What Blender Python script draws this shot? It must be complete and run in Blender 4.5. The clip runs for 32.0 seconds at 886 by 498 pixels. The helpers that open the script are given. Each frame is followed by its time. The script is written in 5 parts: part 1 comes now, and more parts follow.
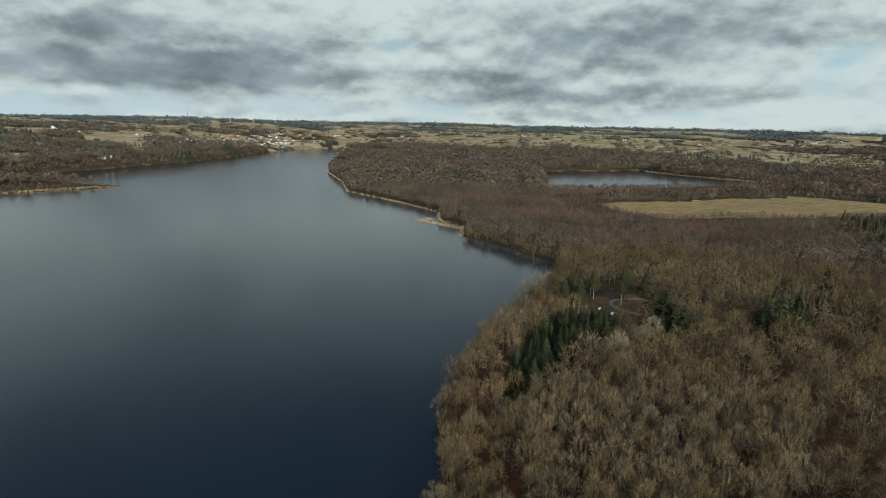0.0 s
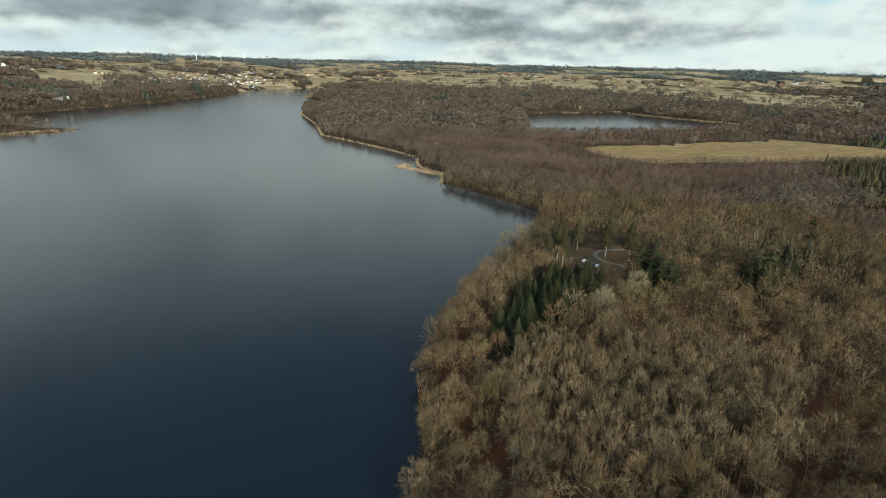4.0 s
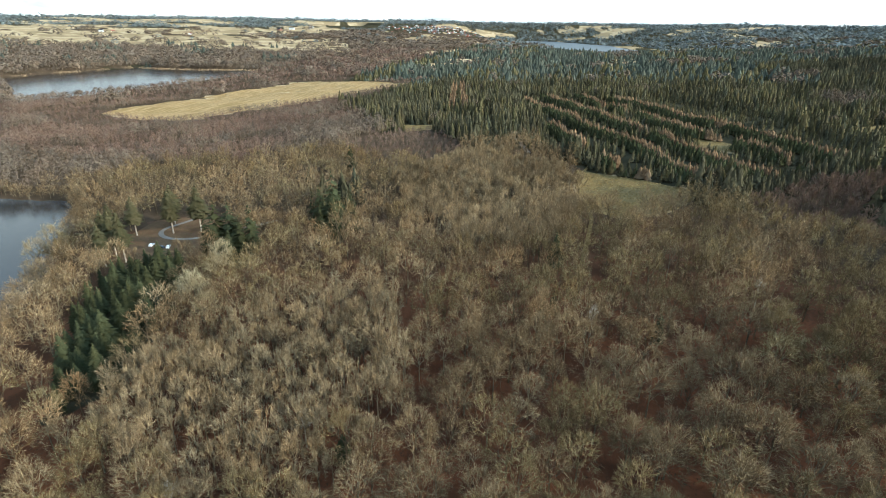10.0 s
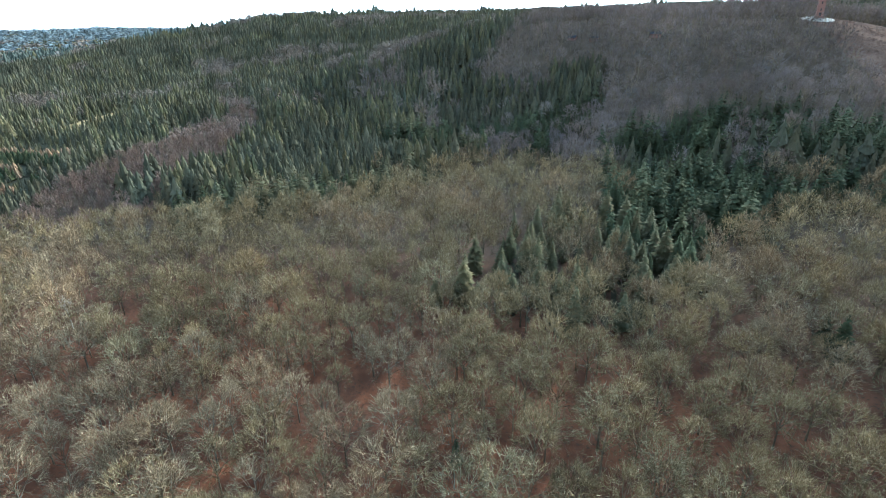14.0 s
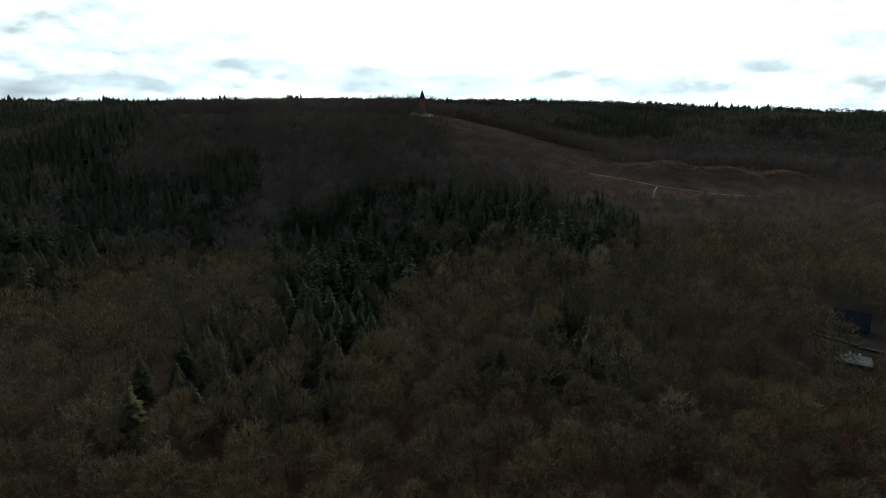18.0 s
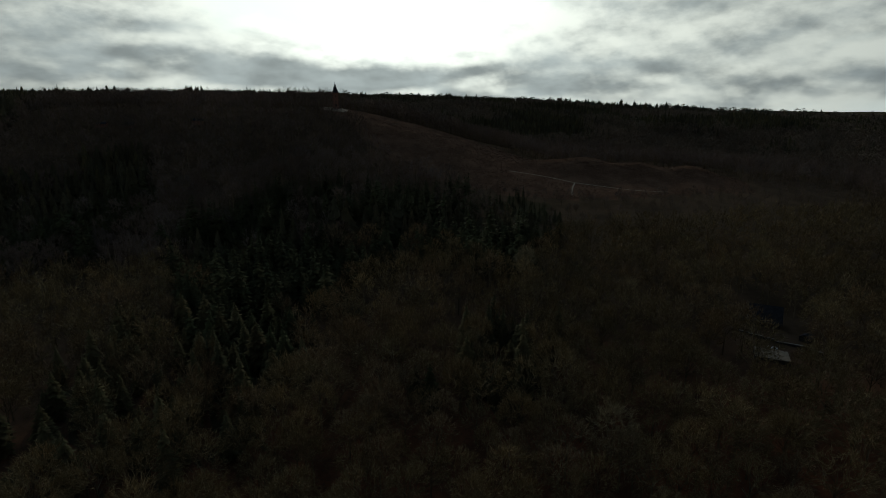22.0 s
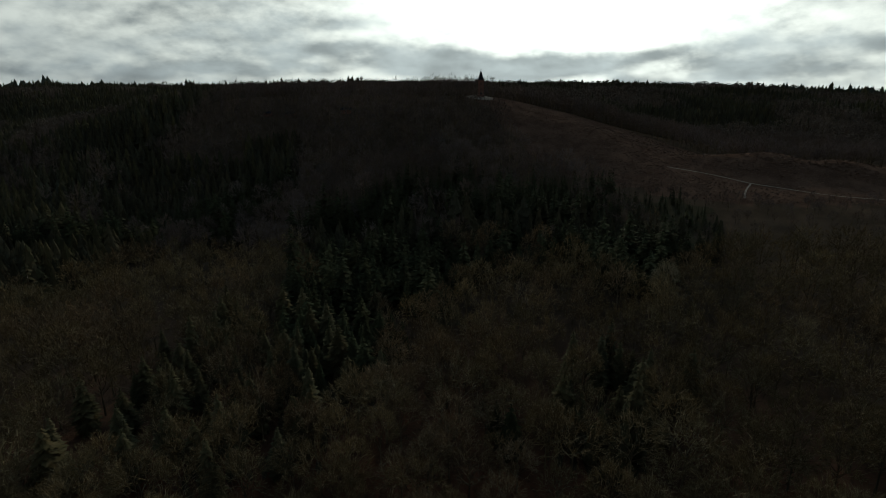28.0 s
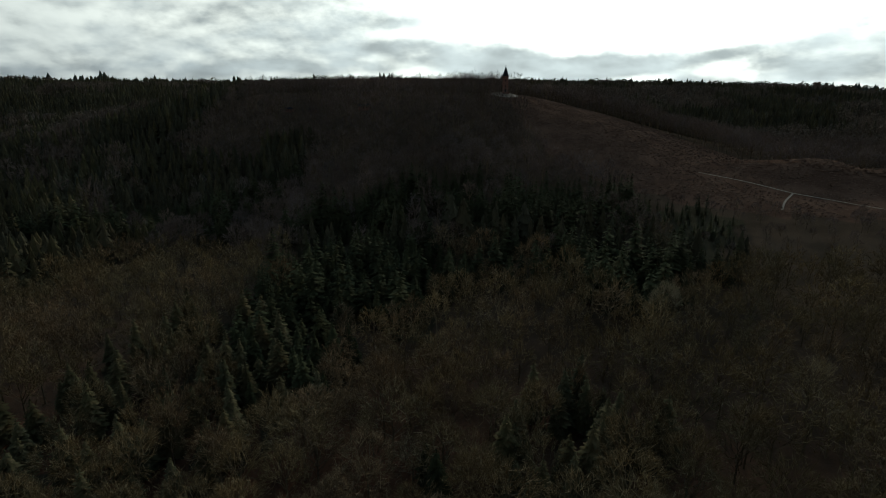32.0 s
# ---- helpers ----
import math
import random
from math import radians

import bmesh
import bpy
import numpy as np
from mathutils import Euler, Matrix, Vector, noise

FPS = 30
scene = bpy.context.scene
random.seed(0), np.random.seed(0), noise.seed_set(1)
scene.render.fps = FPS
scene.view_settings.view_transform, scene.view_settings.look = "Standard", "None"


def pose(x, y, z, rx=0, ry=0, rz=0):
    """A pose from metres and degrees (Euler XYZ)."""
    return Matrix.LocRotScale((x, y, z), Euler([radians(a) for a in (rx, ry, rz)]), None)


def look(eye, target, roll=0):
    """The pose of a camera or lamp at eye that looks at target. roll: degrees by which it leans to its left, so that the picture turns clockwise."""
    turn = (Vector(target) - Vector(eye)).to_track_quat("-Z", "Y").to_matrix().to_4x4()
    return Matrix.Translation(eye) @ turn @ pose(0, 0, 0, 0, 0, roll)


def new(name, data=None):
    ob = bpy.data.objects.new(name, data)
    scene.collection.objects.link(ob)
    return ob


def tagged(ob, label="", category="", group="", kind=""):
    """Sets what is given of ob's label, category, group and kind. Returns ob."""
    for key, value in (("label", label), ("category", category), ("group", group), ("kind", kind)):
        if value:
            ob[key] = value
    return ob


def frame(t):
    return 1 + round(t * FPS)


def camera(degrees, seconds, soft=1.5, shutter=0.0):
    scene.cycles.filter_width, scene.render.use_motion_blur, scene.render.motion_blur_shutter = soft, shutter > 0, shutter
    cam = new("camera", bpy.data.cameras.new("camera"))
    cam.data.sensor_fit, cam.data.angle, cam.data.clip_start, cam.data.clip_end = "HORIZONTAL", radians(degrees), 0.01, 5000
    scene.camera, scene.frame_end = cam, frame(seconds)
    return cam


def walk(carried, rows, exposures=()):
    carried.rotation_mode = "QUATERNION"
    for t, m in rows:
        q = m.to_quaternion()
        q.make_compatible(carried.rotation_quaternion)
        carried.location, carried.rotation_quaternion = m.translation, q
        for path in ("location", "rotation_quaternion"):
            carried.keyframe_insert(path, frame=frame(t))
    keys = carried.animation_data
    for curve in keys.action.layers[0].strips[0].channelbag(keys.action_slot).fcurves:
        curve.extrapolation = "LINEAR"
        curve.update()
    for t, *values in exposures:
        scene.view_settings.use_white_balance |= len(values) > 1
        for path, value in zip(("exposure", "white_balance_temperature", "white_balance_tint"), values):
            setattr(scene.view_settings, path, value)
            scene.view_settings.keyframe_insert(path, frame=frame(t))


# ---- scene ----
cam = camera(79.2, 32.0, soft=1.0)
PATH = [
    (0, (11.947, -11.844, 132.222), (12.836, -10.11, 131.771), 1.1),
    (1, (13.713, -8.262, 132.529), (14.695, -6.58, 132.075), 1.1),
    (1.5, (14.605, -6.42, 132.723), (15.574, -4.794, 132.076), 1.2),
    (2, (15.54, -4.507, 132.931), (16.508, -2.882, 132.284), 1.2),
    (3, (17.748, -0.327, 133.252), (18.692, 1.312, 132.602), 1.3),
    (3.5, (19.141, 2.017, 133.28), (20.069, 3.664, 132.628), 1.3),
    (5.5, (25.246, 11.602, 133.056), (26.202, 13.231, 132.4), 1.5),
    (6, (26.666, 13.713, 132.995), (27.622, 15.344, 132.342), 1.4),
    (7, (28.888, 16.671, 132.929), (29.988, 18.213, 132.287), 1.4),
    (7.5, (29.766, 17.685, 132.883), (30.994, 19.042, 132.076), 1.4),
    (8, (30.544, 18.489, 132.796), (31.959, 19.655, 131.996), 1.2),
    (8.5, (31.263, 19.115, 132.66), (32.842, 20.051, 131.866), 1.1),
    (9, (31.97, 19.583, 132.478), (33.634, 20.362, 131.686), 0.8),
    (9.5, (32.709, 19.9, 132.26), (34.437, 20.527, 131.47), 0.7),
    (10, (33.505, 20.066, 132.007), (35.291, 20.503, 131.221), 0.6),
    (10.5, (34.366, 20.084, 131.711), (36.191, 20.319, 130.927), 0.4),
    (11, (35.283, 19.97, 131.359), (37.124, 19.954, 130.578), 0.3),
    (11.5, (36.234, 19.74, 130.942), (38.052, 19.445, 130.163), 0.0),
    (12, (37.189, 19.402, 130.468), (38.942, 18.831, 129.691), -0.3),
    (12.5, (38.122, 18.947, 129.965), (39.765, 18.113, 129.187), -0.4),
    (13, (39.02, 18.36, 129.476), (40.492, 17.251, 128.7), -0.4),
    (13.5, (39.882, 17.641, 129.043), (41.122, 16.278, 128.266), -0.7),
    (14, (40.707, 16.827, 128.697), (41.677, 15.262, 127.916), -1.0),
    (14.5, (41.467, 16.011, 128.452), (42.141, 14.266, 127.745), -0.8),
    (15, (42.071, 15.333, 128.319), (42.453, 13.426, 127.85), -0.8),
    (15.5, (42.429, 14.85, 128.289), (42.679, 12.923, 127.817), -0.8),
    (17.5, (43.074, 12.83, 128.46), (42.989, 10.894, 127.968), -0.4),
    (18, (43.135, 11.949, 128.539), (43.01, 10.016, 128.042), -0.2),
    (19, (43.064, 8.798, 128.689), (42.869, 6.873, 128.183), -0.0),
    (20, (42.895, 4.496, 128.771), (42.616, 2.582, 128.261), 0.2),
    (21, (42.68, -0.548, 128.808), (42.333, -2.451, 128.298), 0.4),
    (22, (42.249, -6.167, 128.801), (41.826, -8.053, 128.288), 0.4),
    (23, (41.287, -12.102, 128.736), (40.961, -14.007, 128.22), 0.6),
    (24, (39.25, -17.864, 128.641), (38.924, -19.77, 128.128), 0.4),
    (24.5, (37.458, -20.34, 128.584), (37.117, -22.243, 128.072), 0.3),
    (26.5, (27.765, -28.831, 128.218), (27.434, -30.731, 127.69), -0.2),
    (27, (24.805, -30.866, 128.055), (24.597, -32.782, 127.518), -0.2),
    (28, (17.883, -35.257, 127.599), (18.043, -37.173, 127.048), -0.3),
    (29, (10.498, -40.324, 127.104), (10.813, -42.218, 126.547), -0.2),
    (29.5, (6.786, -43.255, 126.838), (7.158, -45.139, 126.278), -0.1),
    (30, (3.112, -46.52, 126.555), (3.48, -48.404, 125.994), 0.0),
    (31, (-4.046, -53.674, 126.052), (-3.728, -55.567, 125.493), 0.2),
    (32, (-10.991, -61.078, 125.828), (-10.649, -62.969, 125.273), 0.2),
]
EXPOSURES = [(0, -0.6, 5750, 2), (3, -0.25, 5900, 2), (6, -0.2, 5950, 3), (8, 0.2, 6000, 4), (10, 0.82, 5600, 3), (11, 0.97, 5480, 3), (12, 1.28, 5250, 3), (13, 1.52, 5000, 3), (14.4, 2.0, 4850, 2), (15.5, 2.0, 4850, 2), (17.5, -0.35, 5300, 3),
             (19, -1.8, 5750, 4), (21, -2.38, 5950, 4), (26.5, -2.25, 5950, 4), (29, -1.9, 5850, 4), (32, -1.6, 5850, 4)]
walk(cam, [(t, look(eye, target, roll)) for t, eye, target, roll in PATH], EXPOSURES)

# ---- sky and sun ----
SUN_AZ, SUN_EL = radians(-97), radians(20)
CLOUD_SEED = 11.3
sun_dir = Vector((math.cos(SUN_AZ) * math.cos(SUN_EL), math.sin(SUN_AZ) * math.cos(SUN_EL), math.sin(SUN_EL)))


class Nodes:
    """Short hand for node trees."""

    def __init__(self, tree):
        self.tree = tree
        tree.nodes.clear()

    def add(self, kind, **values):
        node = self.tree.nodes.new("ShaderNode" + kind)
        for key, value in values.items():
            if key in node.inputs:
                self.put(node.inputs[key], value)
            else:
                setattr(node, key, value)
        return node

    def put(self, socket, value):
        if isinstance(value, bpy.types.NodeSocket):
            self.tree.links.new(value, socket)
        elif isinstance(value, tuple) and len(value) == 3 and socket.type == "RGBA":
            socket.default_value = (*value, 1)
        else:
            socket.default_value = value

    def math(self, op, a, b=0.0, c=None, clamp=False):
        node = self.tree.nodes.new("ShaderNodeMath")
        node.operation, node.use_clamp = op, clamp
        for s, v in zip(node.inputs, (a, b) if c is None else (a, b, c)):
            self.put(s, v)
        return node.outputs[0]

    def mix(self, fac, a, b, blend="MIX"):
        node = self.tree.nodes.new("ShaderNodeMix")
        node.data_type, node.blend_type = "RGBA", blend
        self.put(node.inputs[0], fac)
        self.put(node.inputs[6], a)
        self.put(node.inputs[7], b)
        return node.outputs[2]

    def ramp(self, fac, lo, hi, a=0.0, b=1.0):
        node = self.add("MapRange", interpolation_type="SMOOTHSTEP")
        for s, v in zip(node.inputs, (fac, lo, hi, a, b)):
            self.put(s, v)
        return node.outputs[0]

    def noise(self, vector, scale, detail=4.0, rough=0.55):
        node = self.add("TexNoise")
        if vector is not None:
            self.put(node.inputs["Vector"], vector)
        self.put(node.inputs["Scale"], scale)
        self.put(node.inputs["Detail"], detail)
        self.put(node.inputs["Roughness"], rough)
        return node.outputs["Fac"]


# cloud banks over the country: bearing and height in degrees, their half widths, and how much thicker (+) or thinner (-) the cover is there
BANKS = [(88, 5.6, 20, 1.6, 0.18), (84, 11.0, 16, 3.0, 0.05), (68, 8.0, 4, 3.0, -0.14), (40, 9.5, 22, 3.2, 0.11), (42, 3.2, 10, 1.0, 0.12), (58, 4.0, 8, 1.6, 0.05), (75, 2.0, 30, 1.2, -0.06),
         (-56, 5.5, 17, 4.5, 0.15), (-84, 3.2, 11, 1.6, 0.25), (-115, 2.4, 26, 1.7, 0.25), (-130, 9.0, 16, 3.0, 0.14), (-92, 9.5, 16, 3.2, -0.13)]


def build_world():
    world = bpy.data.worlds.new("sky")
    world.use_nodes = True
    scene.world = world
    n = Nodes(world.node_tree)
    sky = n.add("TexSky", sky_type="NISHITA", sun_disc=False, sun_elevation=SUN_EL, sun_rotation=math.pi / 2 - SUN_AZ, altitude=100.0, dust_density=1.5)
    way = n.add("TexCoord").outputs["Generated"]
    xyz = n.add("SeparateXYZ", Vector=way)
    up = n.math("MAXIMUM", xyz.outputs[2], 0.0)
    high = n.ramp(up, 0.26, 0.6)
    turn = n.math("ARCTAN2", xyz.outputs[1], xyz.outputs[0])
    bank = None
    for az, el, wide, tall, amount in BANKS:
        # bearings are measured from the middle of each bank, so that none is cut at the seam
        off = n.math("WRAP", n.math("SUBTRACT", turn, radians(az)), math.pi, -math.pi)
        a = n.math("POWER", n.math("DIVIDE", off, radians(wide)), 2.0)
        b = n.math("POWER", n.math("DIVIDE", n.math("SUBTRACT", up, math.sin(radians(el))), radians(tall)), 2.0)
        g = n.math("MULTIPLY", n.math("EXPONENT", n.math("MULTIPLY", n.math("ADD", a, b), -0.7)), amount)
        bank = g if bank is None else n.math("ADD", bank, g)

    def mass(lift):
        """How much cloud there is on a level layer, seen at a slant; it evens out overhead."""
        level = n.math("ADD", up, lift)
        k = n.math("DIVIDE", 1.0, n.math("ADD", level, 0.16))
        place = n.add("CombineXYZ", X=n.math("MULTIPLY", xyz.outputs[0], k), Y=n.math("MULTIPLY", xyz.outputs[1], k), Z=CLOUD_SEED).outputs[0]
        puff = n.add("CombineXYZ", X=xyz.outputs[0], Y=xyz.outputs[1], Z=n.math("MULTIPLY_ADD", level, 2.0, CLOUD_SEED)).outputs[0]
        m = n.math("ADD", n.math("MULTIPLY", n.noise(place, 0.42, 3.0, 0.5), 0.45), n.math("MULTIPLY", n.noise(puff, 3.6, 9.0, 0.55), 0.55))
        return n.math("ADD", n.math("MULTIPLY", m, n.math("SUBTRACT", 1.0, n.math("MULTIPLY", high, 0.8))), n.math("MULTIPLY", high, 0.46))

    here, over = mass(0.0), mass(0.016)
    body = n.math("ADD", here, bank)
    cloud = n.ramp(n.math("MULTIPLY_ADD", high, 0.2, body), 0.39, 0.50)
    # bases are dark, upper edges and thin cloud catch the light
    crest = n.math("MULTIPLY", n.math("SUBTRACT", here, over), 3.2)
    thick = n.ramp(n.math("SUBTRACT", body, crest), 0.40, 0.78)
    # towards the sun the thin cloud shines
    toward = n.add("VectorMath", operation="DOT_PRODUCT")
    n.put(toward.inputs[0], way)
    toward.inputs[1].default_value = sun_dir
    dot = n.math("MAXIMUM", toward.outputs["Value"], 0.0)
    glow, halo = n.math("POWER", dot, 2.2), n.math("POWER", dot, 40.0)
    lit = n.math("ADD", n.math("MULTIPLY", n.math("MULTIPLY_ADD", glow, 37.0, 8.4), n.ramp(up, 0.22, 0.55, 1.0, 0.45)), n.math("MULTIPLY", halo, 60.0))
    folds = n.noise(n.add("CombineXYZ", X=xyz.outputs[0], Y=xyz.outputs[1], Z=n.math("MULTIPLY", up, 2.4)).outputs[0], 8.0, 7.0, 0.55)
    dark = n.math("MULTIPLY", n.math("MULTIPLY_ADD", glow, 14.0, 2.9), n.math("MULTIPLY", n.ramp(up, 0.22, 0.55, 1.0, 0.55), n.ramp(folds, 0.3, 0.7, 0.78, 1.4)))
    bright = n.mix(thick, n.add("CombineColor", Red=lit, Green=n.math("MULTIPLY", lit, n.ramp(dot, 0.3, 0.9, 1.02, 0.98)), Blue=n.math("MULTIPLY", lit, n.ramp(dot, 0.3, 0.9, 0.93, 0.84))).outputs[0],
                   n.add("CombineColor", Red=dark, Green=n.math("MULTIPLY", dark, n.ramp(dot, 0.3, 0.9, 1.10, 1.05)), Blue=n.math("MULTIPLY", dark, n.ramp(dot, 0.3, 0.9, 1.12, 0.98))).outputs[0])
    clear = n.mix(0.85, sky.outputs[0], (5.6, 7.2, 7.5))
    clear = n.mix(n.ramp(up, 0.0, 0.12, 0.75, 0.0), clear, (7.6, 8.1, 7.9))
    shine = n.math("MULTIPLY", n.math("MULTIPLY", glow, 40.0), n.ramp(up, 0.22, 0.55, 1.0, 0.3))
    clear = n.mix(1.0, clear, n.add("CombineColor", Red=shine, Green=shine, Blue=n.math("MULTIPLY", shine, 0.86)).outputs[0], "ADD")
    whole = n.mix(cloud, clear, bright)
    # overhead, out of view, the sky is tinted blue to cool the shade
    whole = n.mix(n.ramp(up, 0.24, 0.6), whole, n.mix(1.0, whole, (0.70, 0.96, 1.42), "MULTIPLY"))
    back = n.add("Background", Color=whole, Strength=0.12)
    out = n.add("OutputWorld")
    n.tree.links.new(back.outputs[0], out.inputs[0])


build_world()
sun = new("sun", bpy.data.lights.new("sun", "SUN"))
sun.data.energy, sun.data.angle, sun.data.color = 3.9, radians(1.0), (1.0, 0.85, 0.64)
sun.matrix_world = look(sun_dir * 100, (0, 0, 0))


# ---- materials ----
def material(name, build, rough=0.95, spec=0.015, metal=0.0):
    """A material whose colour and relief come from build(nodes, position) -> colour, height, metres of relief."""
    m = bpy.data.materials.new(name)
    m.use_nodes = True
    n = Nodes(m.node_tree)
    where = n.add("NewGeometry").outputs["Position"]
    colour, height, depth = build(n, where)
    shade = n.add("BsdfPrincipled", Roughness=rough, Metallic=metal)
    n.put(shade.inputs["Base Color"], colour)
    shade.inputs["Specular IOR Level"].default_value = spec
    if height is not None:
        bump = n.add("Bump", Strength=1.0, Distance=depth, Height=height)
        n.put(shade.inputs["Normal"], bump.outputs[0])
    out = n.add("OutputMaterial")
    n.tree.links.new(shade.outputs[0], out.inputs[0])
    return m


def varied(a, b, scale, c=None, fine=None, island=False, relief=0.0):
    """Two or three colours mixed by coarse and fine noise."""

    def build(n, where):
        f = n.ramp(n.noise(where, scale, 3.0), 0.35, 0.65)
        colour = n.mix(f, a, b)
        if island:
            one = n.add("NewGeometry").outputs["Random Per Island"]
            colour = n.mix(n.ramp(one, 0.45, 1.0, 0.0, 0.7), colour, c or b)
            # one tree is paler or browner than the next
            own = n.add("SeparateXYZ", Vector=n.add("Attribute", attribute_name="tone").outputs["Vector"])
            tone, warm = own.outputs[0], own.outputs[1]
            colour = n.mix(1.0, colour, n.add("CombineColor", Red=n.math("MULTIPLY", tone, n.math("MULTIPLY_ADD", warm, 0.12, 1.0)), Green=tone, Blue=n.math("MULTIPLY", tone, n.math("MULTIPLY_ADD", warm, -0.12, 1.0))).outputs[0], "MULTIPLY")
        elif c:
            colour = n.mix(n.ramp(n.noise(where, fine or scale * 9, 5.0), 0.45, 0.7), colour, c)
        h = n.noise(where, fine or scale * 9, 5.0) if relief else None
        return colour, h, relief

    return build


M = {}
M["twig"] = material("bare_twigs", varied((0.108, 0.070, 0.035), (0.136, 0.090, 0.046), 0.05, (0.345, 0.252, 0.14), island=True))
# greyed twig colour stands in for the haze over distant bare woods
M["twig_haze"] = material("hazy_grey_twigs", varied((0.103, 0.076, 0.055), (0.130, 0.098, 0.070), 0.02, (0.155, 0.12, 0.085), island=True))
M["twig_olive"] = material("olive_twigs", varied((0.104, 0.073, 0.033), (0.131, 0.093, 0.042), 0.06, (0.35, 0.265, 0.142), island=True))
# purple-grey hillside twigs, with veiling glare from the sun put into the colour
M["twig_hill"] = material("hillside_twigs", varied((0.125, 0.090, 0.072), (0.155, 0.113, 0.090), 0.02, (0.185, 0.14, 0.112), island=True))
M["twig_pole"] = material("pole_twigs", varied((0.138, 0.096, 0.050), (0.170, 0.120, 0.064), 0.05, (0.36, 0.268, 0.158), island=True))
M["twig_red"] = material("birch_twigs", varied((0.115, 0.072, 0.052), (0.15, 0.098, 0.07), 0.02, (0.18, 0.13, 0.095), island=True))
M["twig_pale"] = material("pale_twigs", varied((0.19, 0.14, 0.075), (0.23, 0.175, 0.095), 0.08, (0.44, 0.345, 0.20), island=True))
M["twig_white"] = material("white_twigs", varied((0.34, 0.30, 0.24), (0.42, 0.38, 0.31), 0.08, (0.5, 0.46, 0.4), island=True))
M["bark"] = material("bark", varied((0.10, 0.073, 0.042), (0.13, 0.095, 0.055), 0.05, (0.21, 0.165, 0.10), island=True))
M["bark_pine"] = material("pine_bark", varied((0.34, 0.28, 0.22), (0.42, 0.35, 0.27), 0.5, (0.2, 0.15, 0.11), 5.0))
M["needle"] = material("needles", varied((0.042, 0.044, 0.020), (0.056, 0.057, 0.026), 0.05, (0.029, 0.032, 0.015), island=True))
M["needle_old"] = material("old_needles", varied((0.058, 0.054, 0.025), (0.080, 0.069, 0.033), 0.03, (0.105, 0.08, 0.042), island=True))
# olive spruce needles, also lightened in the colour for haze at middle distance
M["needle_mid"] = material("hazy_olive_needles", varied((0.058, 0.053, 0.030), (0.078, 0.067, 0.039), 0.02, (0.042, 0.040, 0.023), island=True))
# distance haze is put into the colour: paler, bluer needles for the rim
M["needle_far"] = material("hazy_rim_needles", varied((0.118, 0.130, 0.122), (0.138, 0.15, 0.14), 0.004, (0.105, 0.118, 0.112), island=True))
# spruce on the far plain, greyed in the colour to stand in for haze
M["needle_plain"] = material("hazy_plain_needles", varied((0.054, 0.060, 0.044), (0.076, 0.080, 0.060), 0.01, (0.042, 0.048, 0.036), island=True))
M["larch"] = material("larch_twigs", varied((0.145, 0.088, 0.048), (0.18, 0.115, 0.064), 0.04, (0.11, 0.08, 0.048), island=True))
M["reed"] = material("reeds", varied((0.42, 0.29, 0.16), (0.5, 0.36, 0.21), 0.1, (0.34, 0.25, 0.14), island=True))
M["gravel"] = material("gravel", varied((0.20, 0.175, 0.145), (0.24, 0.21, 0.175), 0.2, (0.15, 0.13, 0.105), 3.0, relief=0.03))
M["sand"] = material("sand", varied((0.25, 0.205, 0.15), (0.30, 0.25, 0.185), 0.2, (0.19, 0.15, 0.105), 2.0, relief=0.03))


def field_colour(n, where):
    lay = n.add("Mapping")
    n.put(lay.inputs["Vector"], where)
    lay.inputs["Rotation"].default_value = (0, 0, radians(25))
    lay.inputs["Scale"].default_value = (0.12, 1.0, 1.0)
    rows, mid, fine = n.noise(lay.outputs[0], 0.22, 4.0), n.noise(where, 0.02, 4.0), n.noise(where, 0.5, 5.0)
    colour = n.mix(n.ramp(mid, 0.38, 0.62), (0.29, 0.178, 0.068), (0.225, 0.142, 0.052))
    colour = n.mix(n.ramp(rows, 0.42, 0.64), colour, (0.36, 0.24, 0.105))
    colour = n.mix(n.ramp(fine, 0.52, 0.72), colour, (0.17, 0.122, 0.05))
    return colour, fine, 0.15


M["field"] = material("rough_grass", field_colour, 0.95, 0.1)


def glade_colour(n, where):
    mid, fine = n.noise(where, 0.09, 4.0), n.noise(where, 0.6, 5.0)
    colour = n.mix(n.ramp(mid, 0.4, 0.6), (0.165, 0.108, 0.036), (0.125, 0.086, 0.030))
    return n.mix(n.ramp(fine, 0.5, 0.68), colour, (0.25, 0.178, 0.082)), fine, 0.25


M["glade"] = material("tussock_grass", glade_colour, 0.95, 0.1)
M["brick"] = material("red_brick", varied((0.18, 0.092, 0.066), (0.23, 0.12, 0.085), 0.8, (0.15, 0.085, 0.066), 9.0, relief=0.01))
M["slate"] = material("dark_slate", varied((0.022, 0.022, 0.025), (0.034, 0.034, 0.037), 0.7, (0.025, 0.025, 0.03), 6.0, relief=0.01), 0.9, 0.1)
M["roof_red"] = material("red_roof_tiles", varied((0.23, 0.085, 0.055), (0.28, 0.11, 0.07), 0.6, (0.18, 0.07, 0.05), 5.0))
M["roof_grey"] = material("grey_roof", varied((0.13, 0.13, 0.135), (0.18, 0.175, 0.17), 0.6, (0.1, 0.1, 0.1), 5.0))
M["white"] = material("white_render", varied((0.62, 0.61, 0.58), (0.68, 0.67, 0.64), 0.4, (0.54, 0.52, 0.48), 4.0))
M["yellow"] = material("yellow_render", varied((0.55, 0.45, 0.28), (0.6, 0.5, 0.33), 0.4, (0.48, 0.4, 0.27), 4.0))
M["plank"] = material("weathered_planks", varied((0.20, 0.165, 0.12), (0.25, 0.205, 0.15), 0.8, (0.15, 0.12, 0.09), 7.0))
